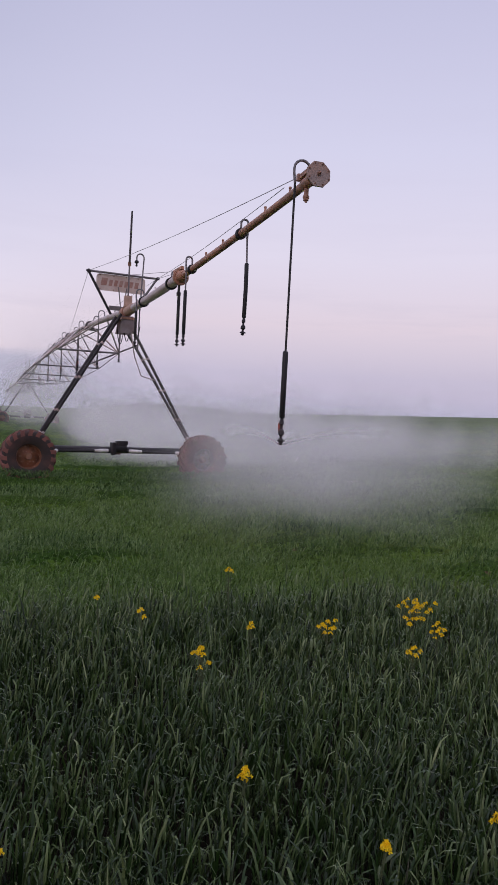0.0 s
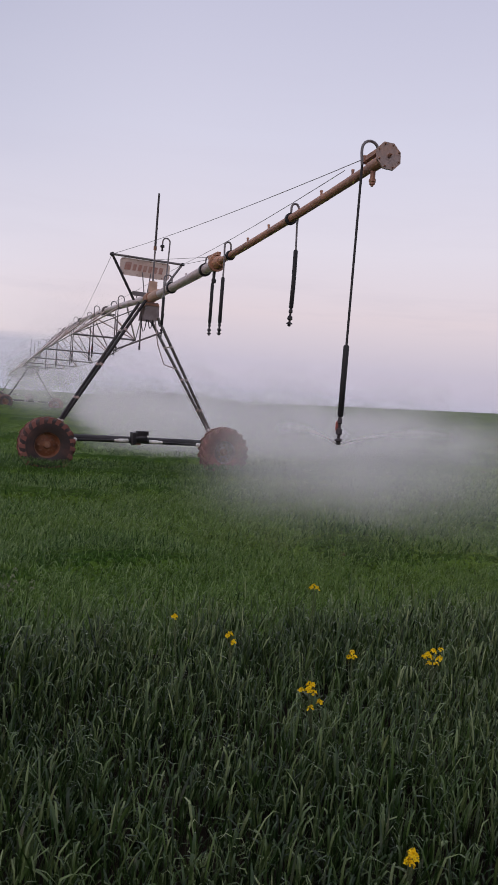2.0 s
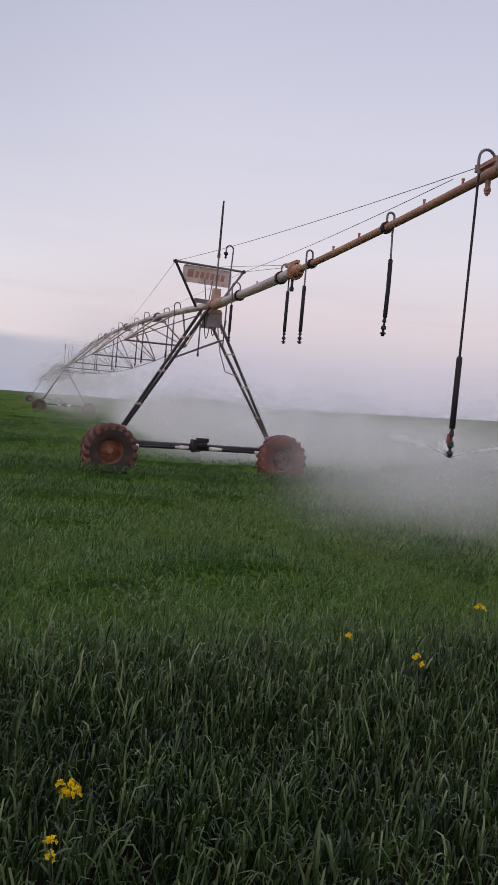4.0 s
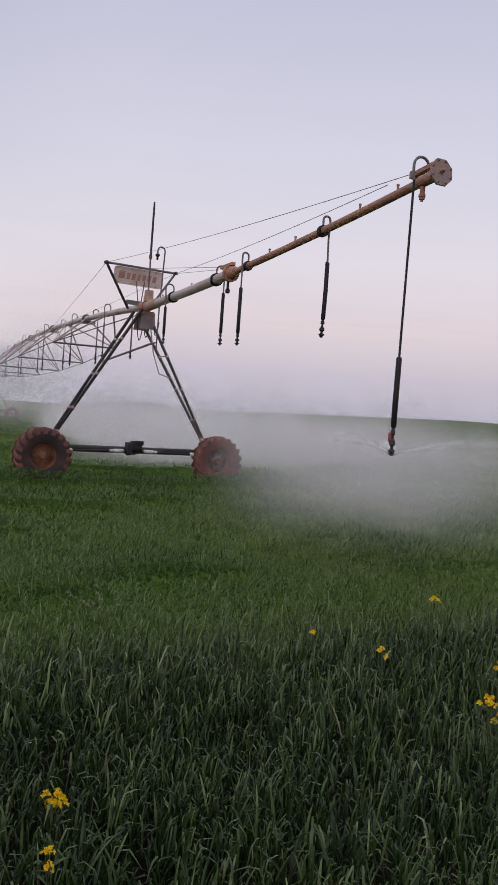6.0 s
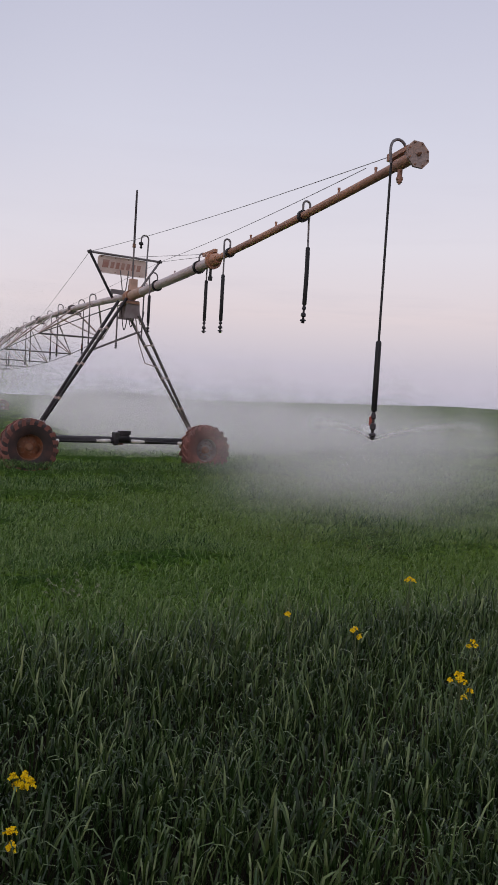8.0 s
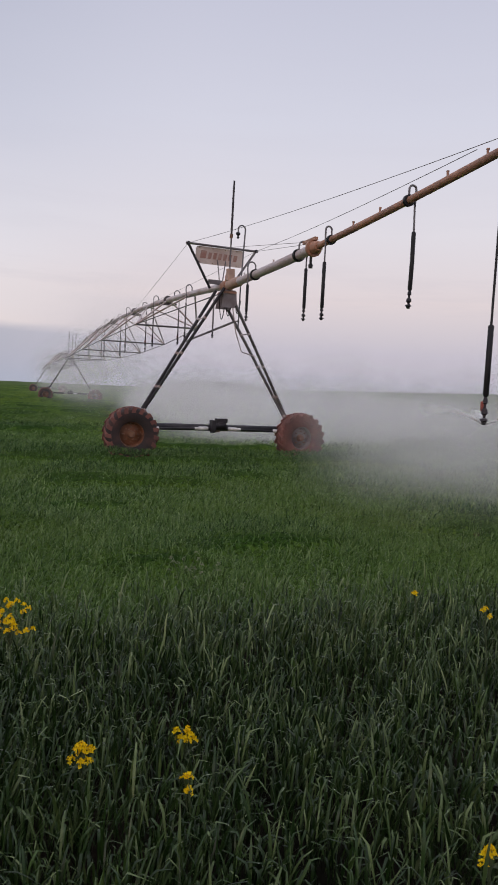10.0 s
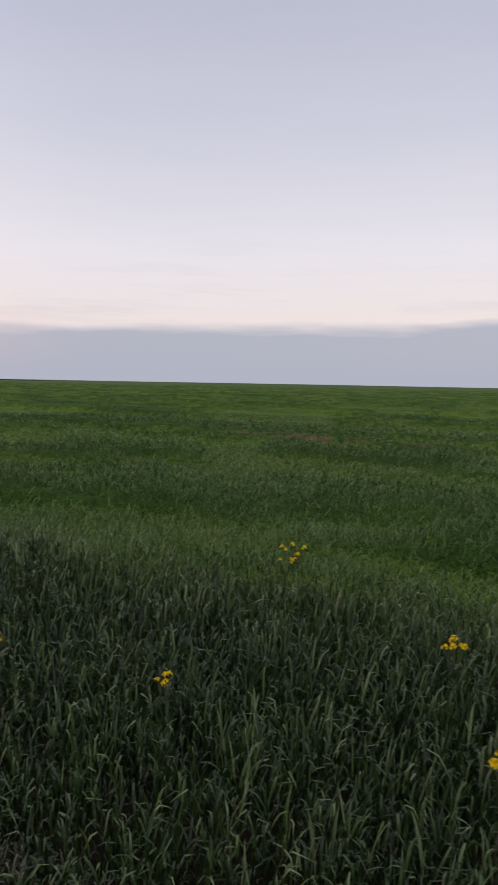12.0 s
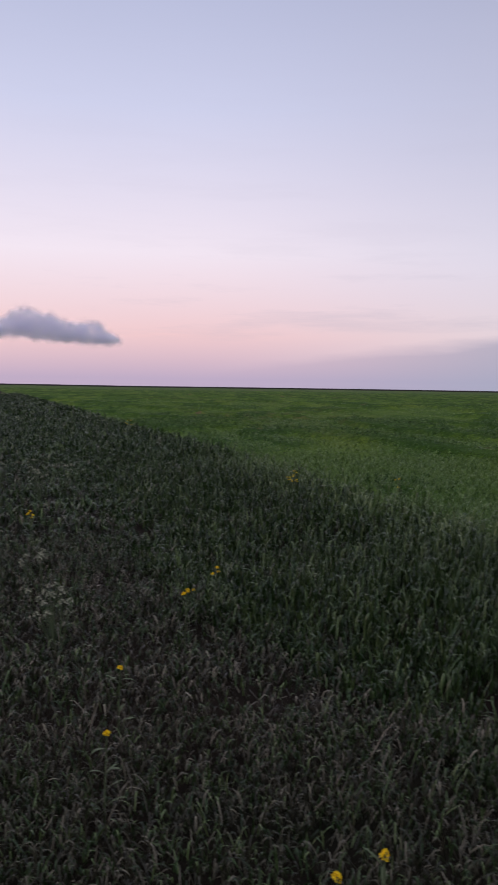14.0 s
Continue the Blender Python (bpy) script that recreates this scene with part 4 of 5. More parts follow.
def sign():
    c = HUB - OUT * 0.5
    left, right = V(-3.80, 17.18, 4.81), V(-2.32, 17.88, 4.815)
    ax = unit(right - left)
    dn = -unit(UP - ax * (UP @ ax))
    nrm = np.cross(ax, -dn)
    ob = thing("cable_frame", c, "inverted-trapezoid steel cable frame above the tower", "frame")
    foot_l, foot_r = c - BEAM * 0.26 + V(0, 0, 0.12), c + BEAM * 0.26 + V(0, 0, 0.12)
    part("top_bar", tube([left - ax * 0.05, right + ax * 0.05], 0.026, 8), LEG_GREY, ob)
    part("side_strut", tube([left, foot_l - V(0, 0, 0.15)], 0.030, 8), LEG_DARK, ob)
    part("side_strut", tube([right, foot_r - V(0, 0, 0.05)], 0.026, 8), LEG_GREY, ob)
    part("foot_bar", box((foot_l + foot_r) / 2, (0.62, 0.08, 0.09), (BEAM, OUT, UP)), LEG_GREY, ob)
    for f in (0.44, 0.56):
        p = left + (right - left) * f
        part("middle_strut", tube([p + dn * 0.3 - nrm * 0.03, c + BEAM * (f - 0.5) * 0.5 + V(0, 0, 0.1)], 0.013, 6), LEG_GREY, ob)
    for p in (left, right):
        part("corner_bolt", lathe([(0.04, -0.04), (0.04, 0.04), (0.02, 0.05)], p, BACK, 8), LEG_DARK, ob)
    board = thing("sign_board", left + ax * 0.8, "faded cream sign board with worn red lettering", "sign")
    w, h, r = 1.16, 0.38, 0.07
    o = left + ax * 0.20 + dn * 0.025 + nrm * -0.045
    ring = [(r, 0), (w - r, 0), (w - r * 0.3, r * 0.3), (w, r), (w, h - r), (w - r * 0.3, h - r * 0.3), (w - r, h), (r, h), (r * 0.3, h - r * 0.3), (0, h - r), (0, r), (r * 0.3, r * 0.3)]
    part("panel", slab(ring, o, ax, dn, 0.012), BOARD, board)
    # the maker's mark stays plain bars
    x0 = 0.10
    for k, wd in enumerate((0.14, 0.08, 0.08, 0.08, 0.08, 0.08, 0.09)):
        hh = 0.17 if k == 0 else 0.14
        lean = 0.025
        y0 = 0.26 - hh
        q = [(x0 + lean, y0), (x0 + wd + lean, y0), (x0 + wd - 0.005, 0.26), (x0, 0.26)]
        part("bar", slab(q, o + FRONT * 0.010, ax, dn, 0.006), LETTER, board)
        x0 += wd + 0.042
    bolts = [lathe([(0.012, 0.0), (0.012, 0.016)], o + ax * u + dn * v + FRONT * 0.005, FRONT, 6) for u in (0.08, 0.4, 0.7, 0.98) for v in (0.03, h - 0.03)]
    for bolt in bolts:
        part("bolt", bolt, RUST_DARK, board)
    # stay cables
    def cable(a, b, sag, r=0.0045):
        single("stay_cable", tube([a + (b - a) * f - UP * sag * 4 * f * (1 - f) for f in np.linspace(0, 1, 13)], r, 5), CABLE, "thin steel stay cable stretched over the pipe", "cable", tuple(a), "stay cables")
    cable(left, TIP + OUT * -0.42 + V(0, 0, 0.11), 0.06)
    cable(right, TIP + OUT * -0.85 + V(0, 0, 0.10), 0.05)
    cable(right, over(4.2) + V(0, 0, 0.15), 0.0)
    cable(left + ax * 0.9, over(4.2) + SIDE * 0.05 + V(0, 0, 0.2), 0.0)
    cable(left, along(13.6)[0] + V(0, 0, 0.08), 0.02, 0.005)
    cable(right, along(9.6)[0] + V(0, 0, 0.08), 0.02, 0.004)


def overhang():
    ob = thing("overhang_pipe", over(0.0), "long rust-brown overhang pipe with octagonal end plate", "irrigation pipe")
    bow = over
    part("inner_pipe", tube([bow(s) for s in np.linspace(0.1, 4.75, 9)], 0.082, 20), GALV, ob, "weathered grey pipe")
    part("outer_pipe", tube([bow(s) for s in np.linspace(4.65, 9.45, 11)], [0.050] * 4 + [0.048] * 7, 20), RUST, ob, "rust-brown outer pipe")
    part("hub_joint", tube([bow(0.12), bow(0.16), bow(0.85), bow(0.9)], [0.10, 0.108, 0.105, 0.09], 20), TAN_BOX, ob, "orange-tan joint sleeve")
    part("flange", joined(lathe([(0.08, -0.03), (0.135, -0.03), (0.135, 0.0), (0.135, 0.03), (0.08, 0.03)], bow(4.70), OUT, 20), lathe([(0.06, -0.10), (0.10, -0.08), (0.095, 0.08), (0.065, 0.14)], bow(4.77), OUT, 18), box(bow(4.55) + UP * 0.15, (0.06, 0.5, 0.05), (SIDE, OUT, UP))), RUST, ob, "rusty bolted pipe flange")
    part("flange_valve", joined(tube([bow(4.62), bow(4.62) + V(0, 0, -0.22)], 0.022, 8), lathe([(0.035, 0), (0.04, 0.05), (0.02, 0.08)], bow(4.62) + V(0, 0, -0.30), UP, 10)), BLACK, ob)
    for s in (4.1, 1.9):
        part("pipe_clamp", lathe([(0.088, -0.03), (0.108, -0.03), (0.108, 0.03), (0.088, 0.03)], bow(s), OUT, 20), BLACK, ob)
    for s in (5.35, 7.5):
        part("pipe_clamp", lathe([(0.052, -0.028), (0.074, -0.024), (0.074, 0.024), (0.052, 0.028)], bow(s), OUT, 20), BLACK, ob)
    for s in (1.2, 2.9, 6.05, 6.8, 8.3, 9.0):
        part("stud", joined(tube([bow(s), bow(s) + UP * (0.10 if s > 4 else 0.125)], 0.014, 8), tube([bow(s) + UP * (0.09 if s > 4 else 0.115), bow(s) + UP * (0.108 if s > 4 else 0.133)], 0.018, 8)), RUST if s > 4 else GALV, ob)
    # closed end with a plate
    e = over(9.64)
    a, b = SIDE, np.cross(SIDE, END)
    b = b if b[2] > 0 else -b
    octo = [(0.142 * math.cos(w), 0.142 * math.sin(w)) for w in (math.pi / 8 + k * math.pi / 4 for k in range(8))]
    plate = part("end_plate", slab(octo, e + END * 0.05, a, b, 0.022), PLATE, ob, "octagonal weathered steel end plate")
    bolts = [lathe([(0.008, -0.01), (0.008, 0.016)], e + END * 0.06 + 0.118 * (math.cos(w) * a + math.sin(w) * b), END, 6) for w in (math.pi / 8 + k * math.pi / 4 for k in range(8))]
    bolts.append(lathe([(0.020, 0.0), (0.020, 0.02), (0.010, 0.025), (0.010, 0.045), (0.005, 0.05)], e + END * 0.06, END, 10))
    for bolt in bolts:
        part("bolt", bolt, RUST_DARK, plate)
    part("end_collar", lathe([(0.052, -0.30), (0.060, -0.28), (0.060, -0.02), (0.085, 0.0), (0.085, 0.04)], e, END, 20), RUST, ob)
    part("cable_bracket", joined(box(e + UP * 0.115 - END * 0.18, (0.06, 0.42, 0.045), (SIDE, END, UP)), box(e + UP * 0.115 - END * 0.38, (0.09, 0.05, 0.07), (SIDE, END, UP))), RUST, ob)
    q = e - END * 0.22
    part("drain_plug", lathe([(0.026, -0.02), (0.026, -0.11), (0.036, -0.115), (0.036, -0.14), (0.029, -0.145), (0.029, -0.165), (0.017, -0.17), (0.013, -0.185)], q - UP * 0.02, UP, 14), RUST, ob)


TOWERS = [V(*HUB), V(-18.5, 62.0, 3.66), V(-33.9, 106.5, 3.45)]
ARCH = 0.76


def along(s, span=0, off=0.0, drop=0.0):
    """A point of the arched span pipe s metres inward of a tower, and the span's sideways direction."""
    a, b = TOWERS[span], TOWERS[span + 1]
    L = np.linalg.norm((b - a)[:2])
    f = s / L
    d = unit(V(*(b - a)[:2], 0))
    sd = V(d[1], -d[0], 0)
    return a + (b - a) * f + UP * (4 * ARCH * f * (1 - f) - drop) + sd * off, sd


def truss_span(span):
    L = np.linalg.norm((TOWERS[span + 1] - TOWERS[span])[:2])
    ob = thing("irrigation_span", along(L / 2, span)[0], "arched galvanised pipe span with underslung truss", "irrigation span", "irrigation spans")
    P = lambda s, o=0.0, d=0.0: along(s, span, o, d)[0]
    pipe = part("pipe", tube([P(s) for s in np.linspace(0, L, 33)], 0.078, 16 if span == 0 else 10), GALV, ob, "weathered grey main pipe")
    joints = [part("joint_flange", joined(lathe([(0.08, -0.05), (0.135, -0.045), (0.135, 0.045), (0.08, 0.05)], P(s), P(s + 0.1) - P(s - 0.1), 14), box(P(s, 0, 0.12), (0.5, 0.3, 0.05), (along(s, span)[1], np.cross(UP, along(s, span)[1]), UP))), LEG_GREY, ob) for s in (L * k / 7 for k in range(1, 7))]
    wide, deep = (0.95, 1.25, 1.4, 1.4, 1.3, 1.0), (0.80, 1.2, 1.42, 1.45, 1.3, 0.95)
    node = lambda k, sgn: P(0.6, 0, 0.15) if k == 0 else P(L - 0.6, 0, 0.15) if k == 7 else P(L * k / 7, sgn * wide[k - 1], deep[k - 1])
    for k in range(1, 7):
        part("cross_strut", tube([node(k, -1), node(k, 1)], 0.028, 8), LEG_GREY, ob)
        for sgn in (-1, 1):
            s = L * k / 7
            part("truss_leg", tube([P(s - 0.15, sgn * 0.08, 0.05), node(k, sgn)], 0.026, 8), GALV, ob)
            for ds in (-L / 14, L / 14):
                part("truss_diagonal", tube([P(s + ds * 0.98, sgn * 0.08, 0.05), node(k, sgn)], 0.024, 6), GALV, ob)
    for k in range(0, 7):
        for sgn in (-1, 1):
            part("truss_rod", tube([node(k, sgn), node(k + 1, sgn)], 0.014, 6), LEG_GREY, ob)
    return ob


for k, (off, rise) in enumerate(((-0.28, 2.0), (0.0, 1.75), (0.24, 1.85))):
    foot = V(*TOWERS[1]) + V(off, 0.1 * k, -0.05)
    single("mast_pole", tube([foot, foot + V(0.0, 0, rise)], 0.022, 6), LEG_GREY, "thin grey steel pole on top of the second tower", "pole", tuple(foot), "poles on the second tower")


def sprinkler_drop(at, d, r_pipe, end_z, weight, arm=0.16, lean=(0, 0, 0), flip=1, fine=10, sag=0.0, thick=0.028, rise=0.08, mat=None):
    """A gooseneck on the pipe, a hose with a weight, and a spray head; weight: how far below the pipe it begins and ends."""
    sd = unit(np.cross(d, UP)) * flip
    ob = thing("sprinkler_drop", at, "gooseneck sprinkler drop with black weighted hose", "sprinkler", "sprinkler drops")
    top = at + UP * (r_pipe * 0.9)
    neck = [top, top + UP * rise * 0.5]
    neck += [top + UP * rise + sd * (arm / 2 - arm / 2 * math.cos(w)) + UP * (arm / 2 * math.sin(w)) for w in np.linspace(0.0, math.pi, 9)]
    neck += [top + sd * arm, at + sd * arm * 0.92 - UP * 0.05]
    part("gooseneck", tube(neck, 0.0145, fine), HOSE, ob, "bent grey gooseneck tube")
    a = neck[-1]
    drop = at[2] - end_z
    tip = a + np.array(lean, float)
    tip = V(tip[0], tip[1], end_z)
    pos = lambda z: a + (tip - a) * ((a[2] - z) / (a[2] - end_z)) ** 1.0 + sd * sag * math.sin(math.pi * (a[2] - z) / (a[2] - end_z))
    z1, z2 = at[2] - weight[0], at[2] - weight[1]
    part("hose", tube([pos(z) for z in np.linspace(a[2], z1, 6)], 0.0125, fine), BLACK if weight[0] > 0.6 else HOSE, ob)
    w = [pos(z) for z in (z1, z1 - 0.015, (z1 + z2) / 2, z2 + 0.015, z2)]
    part("hose_weight", tube(w, [thick * 0.7, thick, thick, thick, thick * 0.7], fine + 2), mat or BLACK, ob, "thick hose weight")
    h = unit(tip - pos(z2))
    L = np.linalg.norm(tip - pos(z2))
    prof = [(0.013, 0), (0.024, 0.1), (0.026, 0.22), (0.014, 0.26), (0.014, 0.40), (0.030, 0.45), (0.034, 0.60), (0.016, 0.66), (0.013, 0.76), (0.036, 0.80), (0.040, 0.86), (0.012, 0.90), (0.026, 0.96), (0.010, 1.0)]
    head = part("spray_head", lathe([(r, t * L) for r, t in prof], pos(z2), h, 12), LEG_DARK, ob, "dark plastic spray head")
    sx = unit(np.cross(h, UP + V(0.3, 0.1, 0)))
    if L > 0.25:
        part("regulator", lathe([(0.018, -0.05), (0.028, -0.04), (0.028, 0.04), (0.018, 0.05)], pos(z2) + h * L * 0.34 + sx * -0.03, h, 10), RED, head, "faded red pressure regulator")
    for k in (-1, 1):
        part("head_bracket", tube([pos(z2) + h * L * 0.76 + sx * 0.03 * k, pos(z2) + h * L * 0.88 + sx * 0.045 * k, pos(z2) + h * L * 0.97 + sx * 0.02 * k], 0.006, 5), LEG_DARK, head)
    return ob, tip


tower = drive_tower()
for k in (1, 2):
    d = TOWERS[k] - HUB
    copy_thing(tower, pose(BASE[0] + d[0], BASE[1] + d[1], d[2] * 1.0))
mast()
overhang()
sign()
for k in (0, 1):
    truss_span(k)

sprinkler_drop(over(1.9), OUT, 0.088, 2.98, (0.20, 0.74), flip=1)
sprinkler_drop(over(4.1), OUT, 0.088, 2.86, (0.20, 0.88), flip=-1)
sprinkler_drop(over(5.35), OUT, 0.07, 2.77, (0.34, 1.04), flip=1, arm=0.10)
sprinkler_drop(over(7.5), OUT, 0.07, 2.78, (0.37, 1.10), flip=-1, sag=0.015, arm=0.10)
_, NOZZLE = sprinkler_drop(over(9.5), OUT, 0.07, 1.43, (1.83, 2.55), arm=0.19, lean=tuple(SIDE * -0.01), flip=1, thick=0.03, rise=0.04)
k = 0
for s in (1.7, 3.5, 5.8, 8.4, 11.6, 14.8, 18.6, 22.5, 26.5, 30.5, 34.5, 38.5, 42.5, 45.5):
    p, sd = along(s)
    k += 1
    sprinkler_drop(p, np.cross(UP, sd), 0.088, 2.85, (0.25, 1.0), flip=1 if k % 2 else -1, fine=8, rise=0.07, thick=0.020, mat=LEG_GREY)
for s in np.arange(3, 46, 4.0):
    p, sd = along(float(s), 1)
    sprinkler_drop(p, np.cross(UP, sd), 0.088, 2.85, (0.25, 1.0), fine=6, rise=0.07, thick=0.020, mat=LEG_GREY)

# ---- wild plants ----


def petal(c, d, up, size):
    """One small cupped petal."""
    sdv = np.cross(up, d)
    v = [c, c + d * size * 0.5 + sdv * size * 0.38 + up * size * 0.26, c + d * size * 0.92 + up * size * 0.34, c + d * size * 0.5 - sdv * size * 0.38 + up * size * 0.26]
    return v, [(0, 1, 2, 3)]


def flower_head(c, count, spread, size, r):
    """A dome of small open flowers, packed close."""
    out = []
    for k in range(count):
        w, q = 2.4 * k + r.uniform(0, 0.6), math.sqrt((k + 0.4) / count)
        o = V(q * math.cos(w), q * math.sin(w), 1.15 * (1 - q * q)) * spread + r.normal(0, 0.12, 3) * spread
        up = unit(V(q * math.cos(w) * 0.9, q * math.sin(w) * 0.9, 0.55) + r.normal(0, 0.2, 3))
        a, b = side_axes(up)
        w0 = r.uniform(0, 6)
        for j in range(4):
            g = w0 + j * math.pi / 2
            out.append(petal(c + o, math.cos(g) * a + math.sin(g) * b, up, size * r.uniform(0.8, 1.15)))
    return joined(*out)


def leaf_blade(c, d, length, wide):
    sdv = unit(np.cross(d, UP))
    v = []
    for f, w in ((0.0, 0.25), (0.35, 1.0), (0.7, 0.8), (1.0, 0.05)):
        p = c + d * length * f + UP * length * (0.25 * math.sin(f * 2.4) - 0.1 * f)
        v += [p - sdv * wide * w / 2, p + sdv * wide * w / 2]
    return v, [(0, 1, 3, 2), (2, 3, 5, 4), (4, 5, 7, 6)]


def wild_flower(x, y, top, heads, reach, size, seed, label):
    """A branching stem with narrow leaves and clusters of four-petalled flowers."""
    r = np.random.default_rng(seed)
    z = float(height(x, y)) - 0.02
    base = V(x, y, z)
    ob = thing("yellow_wildflower", base, label, "wildflower", "yellow wildflowers")
    crown = V(x + r.normal(0, 0.02), y + r.normal(0, 0.02), top)
    fork = base + (crown - base) * 0.55
    part("stem", tube([base, fork + V(0.01, 0, 0), crown], [0.0036, 0.003, 0.002], 6), STEM, ob)
    leaves = []
    for _ in range(7):
        w = r.uniform(0, 6.28)
        p = base + (crown - base) * r.uniform(0.25, 0.9)
        leaves.append(leaf_blade(p, V(math.cos(w), math.sin(w), r.uniform(0.0, 0.6)), r.uniform(0.04, 0.085), r.uniform(0.008, 0.016)))
    for lf in leaves:
        part("leaf", lf, STEM, ob, smooth=0)
    for k in range(heads):
        w = 2.4 * k + r.uniform(0, 1)
        rad = reach * (0 if k == 0 else (k / heads) ** 0.75)
        tip = crown + V(rad * math.cos(w), rad * math.sin(w), -r.uniform(0.0, 1.0) * min(reach * 1.4, 0.15) if k else 0)
        bud = part("branch", tube([fork + (crown - fork) * r.uniform(0.1, 0.6), tip + (fork - tip) * 0.3 + V(0, 0, -0.01), tip], [0.002, 0.0018, 0.0014], 5), STEM, ob)
        part("blossom", flower_head(tip, int(r.integers(7, 12)), size * 0.55, size * 0.42, r), PETAL, bud, "cluster of small yellow petals", 0)


YELLOW = "slender weed with bright yellow flower clusters in the grass"
FLOWERS = [
    (-0.53, 4.55, 0.53, 2, 0.05), (-0.14, 4.08, 0.48, 5, 0.09), (0.57, 4.68, 0.47, 6, 0.11), (1.17, 5.05, 0.56, 17, 0.19), (1.28, 4.80, 0.47, 5, 0.10),
    (1.05, 4.40, 0.42, 4, 0.07), (0.07, 2.96, 0.37, 3, 0.04), (-0.72, 2.48, 0.36, 4, 0.05), (0.49, 2.52, 0.36, 2, 0.02), (0.96, 2.71, 0.36, 2, 0.03),
    (0.10, 4.56, 0.48, 2, 0.05), (-0.05, 5.25, 0.66, 2, 0.05), (-0.85, 4.83, 0.52, 1, 0.02), (-2.07, 3.37, 0.31, 6, 0.07), (-1.97, 2.95, 0.35, 2, 0.04),
    (-2.40, 3.12, 0.37, 6, 0.06), (-1.06, 2.65, 0.36, 3, 0.05), (-2.98, 4.02, 0.56, 18, 0.16), (-3.36, 2.76, 0.40, 10, 0.10), (-3.00, 2.83, 0.38, 4, 0.06),
    (-4.05, 3.43, 0.44, 4, 0.08), (-5.80, 4.05, 0.47, 7, 0.15), (-4.53, 2.20, 0.41, 4, 0.06), (-5.40, 1.83, 0.39, 2, 0.04), (-4.50, 1.34, 0.35, 3, 0.03),
    (-7.82, 2.14, 0.34, 2, 0.05), (-4.53, 0.46, 0.33, 1, 0.02), (-4.40, 0.36, 0.33, 1, 0.02), (-11.8, 0.55, 0.40, 3, 0.10), (-11.7, 1.85, 0.40, 2, 0.12),
    (-6.75, -0.31, 0.40, 3, 0.07), (-7.25, -0.18, 0.40, 2, 0.06), (-5.70, -0.48, 0.36, 1, 0.02), (-5.12, -0.42, 0.34, 1, 0.02), (-9.24, -1.96, 0.38, 3, 0.08), (-12.17, 0.54, 0.42, 5, 0.14), (-22.5, -3.4, 0.48, 5, 0.18),
]
for n, (x, y, top, heads, reach) in enumerate(FLOWERS):
    wild_flower(x, y, top + 0.012, max(heads, round(heads * 1.6)), reach * 0.70, 0.024 if y > 2.4 else 0.017, 100 + n, YELLOW)


def pale_weed(x, y, top, seed):
    """A branching weed with pale flower umbels."""
    r = np.random.default_rng(seed)
    base = V(x, y, float(height(x, y)) - 0.02)
    ob = thing("pale_weed", base, "bushy grey-green weed with pale flower umbels", "weed", "pale weeds")
    for k in range(8):
        w, rad = r.uniform(0, 6.28), r.uniform(0.02, 0.17)
        tip = V(x + rad * math.cos(w), y + rad * math.sin(w), top - r.uniform(0, 0.14))
        stem = part("stem", tube([base, (base + tip) / 2 + V(0, 0, 0.03), tip], [0.004, 0.003, 0.002], 5), STEM, ob)
        part("umbel", flower_head(tip, 7, 0.018, 0.011, r), UMBEL, stem, "pale cream umbel", 0)


for n, (x, y, top) in enumerate(((-2.40, 6.47, 0.30), (-2.28, 6.35, 0.26), (-6.65, -1.0, 0.42), (-21.1, -3.1, 0.5), (-12.0, -2.7, 0.42), (-7.9, -1.47, 0.36), (-13.6, -3.37, 0.40), (-12.63, -2.9, 0.38), (-13.2, -3.65, 0.38), (-12.8, -2.6, 0.40), (-23.6, -6.7, 0.5), (-24.2, -4.5, 0.45), (-6.9, -1.1, 0.38))):
    pale_weed(x, y, top, 300 + n)


# ---- spray ----
def flakes(points, size):
    """Small three-sided drops, turned at random."""
    n = len(points)
    a = rng.normal(0, 1, (n, 3))
    a /= np.linalg.norm(a, axis=1)[:, None]
    b = rng.normal(0, 1, (n, 3))
    b -= a * (a * b).sum(1)[:, None]
    b /= np.linalg.norm(b, axis=1)[:, None]
    s = (size * rng.uniform(0.6, 1.3, n))[:, None]
    verts = np.stack([points + a * s * 0.6, points + (-0.3 * a + 0.52 * b) * s, points + (-0.3 * a - 0.52 * b) * s], 1).reshape(-1, 3)
    return verts, np.arange(3 * n), np.arange(n) * 3


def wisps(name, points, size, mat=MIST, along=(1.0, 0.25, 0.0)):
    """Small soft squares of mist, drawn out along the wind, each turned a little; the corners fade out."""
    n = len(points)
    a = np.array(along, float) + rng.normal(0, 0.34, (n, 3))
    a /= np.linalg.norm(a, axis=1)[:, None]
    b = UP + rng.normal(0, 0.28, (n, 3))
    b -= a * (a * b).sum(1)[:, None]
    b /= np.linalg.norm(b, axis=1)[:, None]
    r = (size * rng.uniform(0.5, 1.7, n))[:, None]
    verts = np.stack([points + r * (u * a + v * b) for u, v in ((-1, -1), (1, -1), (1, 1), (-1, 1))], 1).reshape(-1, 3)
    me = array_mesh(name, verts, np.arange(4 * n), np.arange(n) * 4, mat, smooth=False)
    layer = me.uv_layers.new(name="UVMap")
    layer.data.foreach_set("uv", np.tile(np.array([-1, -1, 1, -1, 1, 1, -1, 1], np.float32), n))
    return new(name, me)


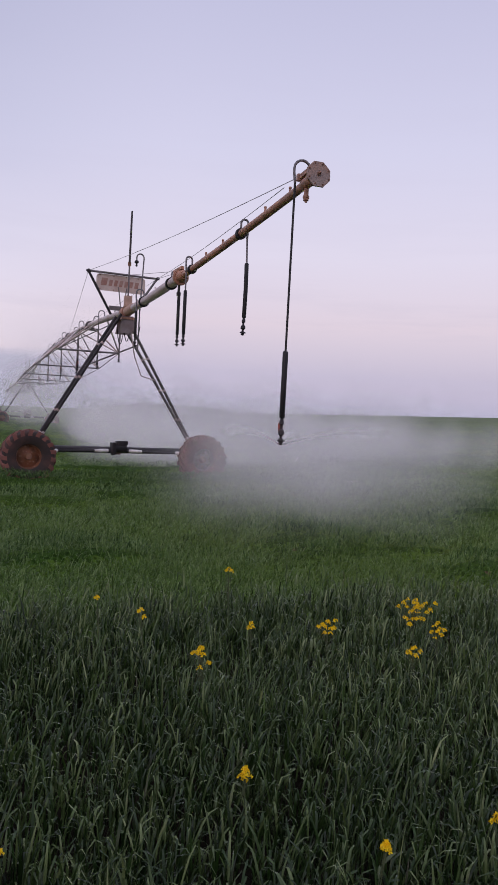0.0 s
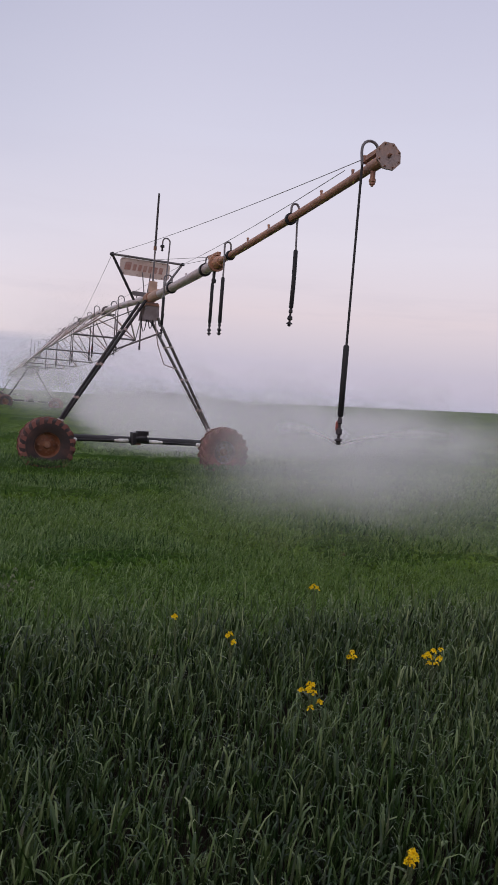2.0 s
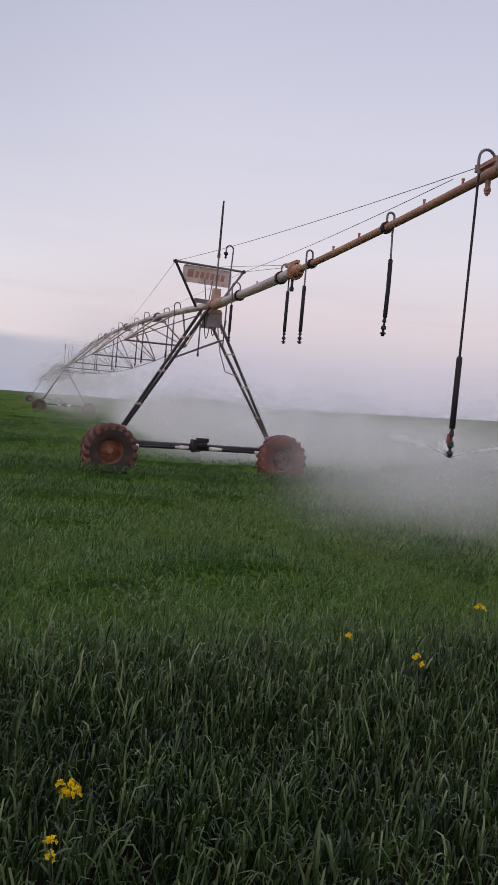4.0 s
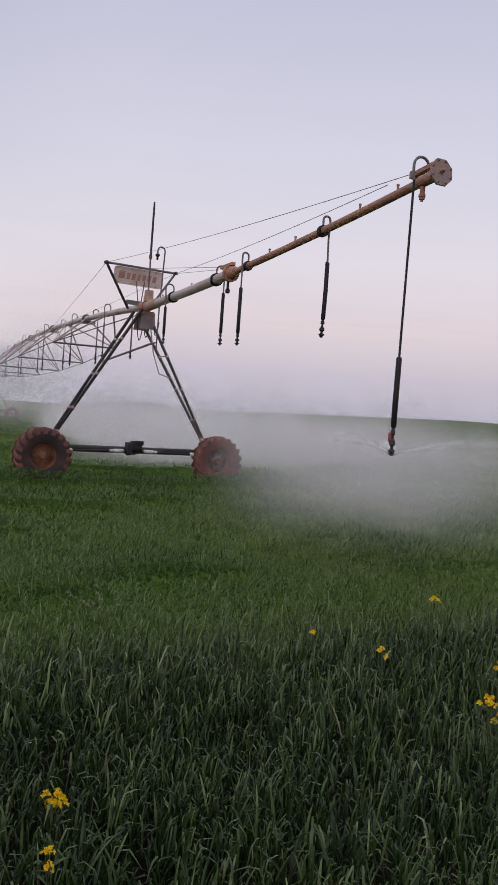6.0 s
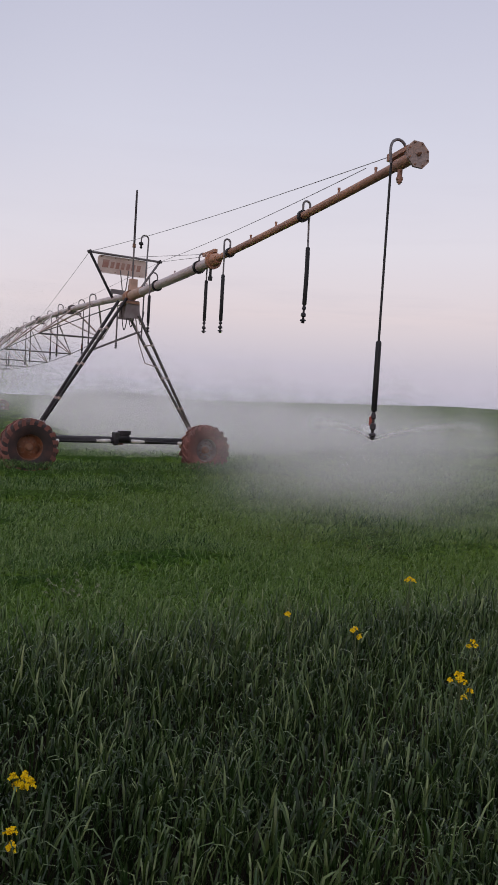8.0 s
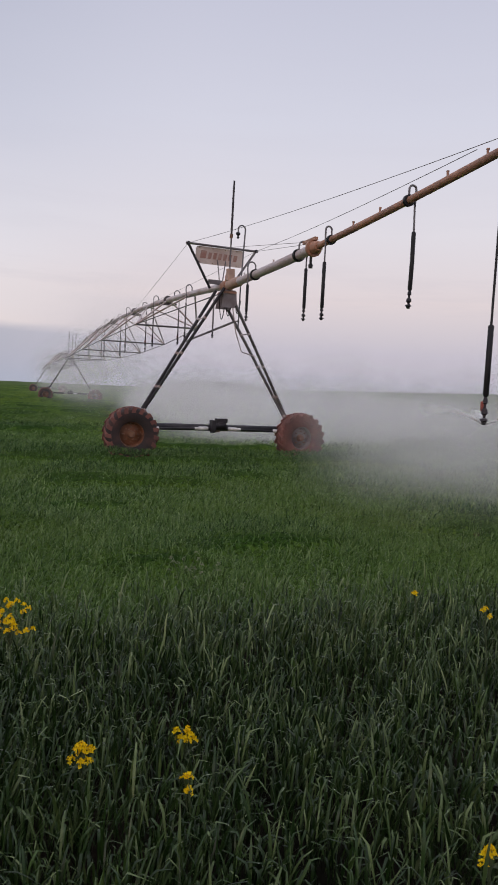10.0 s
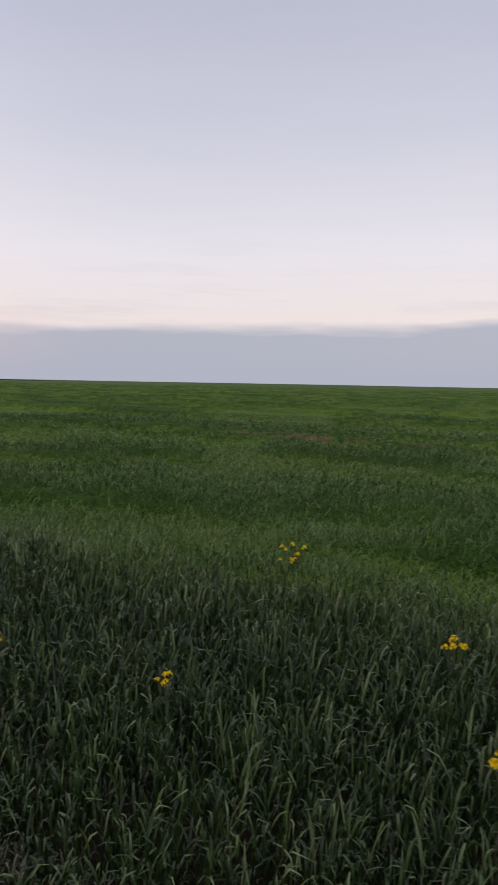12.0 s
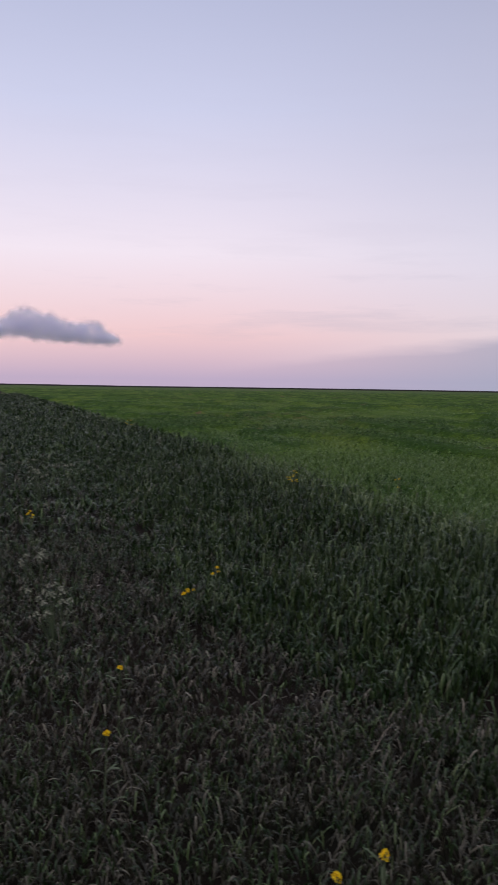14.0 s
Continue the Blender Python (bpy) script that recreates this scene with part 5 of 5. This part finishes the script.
def build_spray():
    # mist round the low end nozzle, drifting away with the wind
    n = 360
    away = rng.gamma(2.4, 1.8, n)
    p = np.stack([
        NOZZLE[0] + 0.4 + 0.12 * away + rng.normal(0, 0.72, n) * (1 + 0.26 * away),
        NOZZLE[1] + 0.2 + away,
        1.05 - 0.012 * away + rng.normal(0, 0.30, n) * (0.8 + 0.06 * away),
    ], -1)
    p = p[(p[:, 2] > 0.55) & (p[:, 0] > NOZZLE[0] - 1.3)]
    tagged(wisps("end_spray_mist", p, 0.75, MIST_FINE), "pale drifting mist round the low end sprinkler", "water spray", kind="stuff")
    # curtain below the span, blown sideways
    axis = unit(V(*(TOWERS[1] - TOWERS[0])[:2], 0))

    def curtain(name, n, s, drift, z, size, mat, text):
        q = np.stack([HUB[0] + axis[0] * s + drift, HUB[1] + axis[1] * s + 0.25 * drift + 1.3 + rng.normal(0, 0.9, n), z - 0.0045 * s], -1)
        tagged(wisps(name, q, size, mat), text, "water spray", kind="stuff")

    n = 2100
    s = 3.0 + 26.0 * rng.random(n)
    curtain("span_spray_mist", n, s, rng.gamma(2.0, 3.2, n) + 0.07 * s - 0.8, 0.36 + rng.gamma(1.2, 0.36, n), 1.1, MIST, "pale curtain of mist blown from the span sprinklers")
    # a thin haze of drops hangs higher, below the pipes
    n = 340
    s = 9.0 + 75.0 * rng.random(n)
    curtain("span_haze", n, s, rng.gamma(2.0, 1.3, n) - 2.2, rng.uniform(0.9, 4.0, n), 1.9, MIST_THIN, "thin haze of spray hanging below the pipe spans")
    # fine drops in the flat jets of the spinning plate
    jets = []
    for ang, reach, up in ((0.05, 1.15, 0.42), (2.9, 0.6, 0.36), (1.4, 1.1, 0.3)):
        m = 26000
        f = rng.random(m) ** 1.3
        c = np.stack([math.cos(ang) * reach * f, math.sin(ang) * reach * f, up * f - 0.24 * f * f], -1)
        jets.append(NOZZLE + c + rng.normal(0, 1, (m, 3)) * (0.003 + 0.030 * f[:, None] ** 1.4))
    ob = new("spray_drops", array_mesh("spray_drops", *flakes(np.concatenate(jets), 0.0021), SPRAY, smooth=False))
    tagged(ob, "white jets of water drops flung from the sprinkler plate", "water spray", kind="stuff")


def cloud():
    """A small flat-based heap of vapour far off over the end of the verge."""
    r = np.random.default_rng(12)
    out, side, up = unit(V(-2300, -650, 0)), unit(V(650, -2300, 0)), V(0, 0, 1)
    pts = []
    for u, h, w, tall in ((-330, 12, 60, 20), (-270, 30, 60, 24), (-215, 46, 52, 40), (-160, 30, 55, 42), (-110, 20, 48, 34), (-65, 14, 45, 30), (-15, 16, 40, 34), (20, 4, 34, 14), (48, -4, 28, 8)):
        n = int(w * (tall + 16) / 11)
        a, q = r.uniform(0, 2 * math.pi, n), np.sqrt(r.random(n))
        x, z = u + w * q * np.cos(a), h + tall * q * np.sin(a)
        pts.append(np.stack([x, r.normal(0, 8, n), np.maximum(z, 2 - 0.06 * (x + 130) + r.normal(0, 2, n))], -1))
    p = np.concatenate(pts)
    p = V(*(out * 2390)) + (p[:, :1] + 135) * -side + p[:, 1:2] * out + (p[:, 2:] + 122) * up
    ob = wisps("cloud", p, 17.0, CLOUD, tuple(side))
    tagged(ob, "small flat-based lavender dusk cloud low in the sky", "cloud", kind="structure")


cloud()
build_spray()
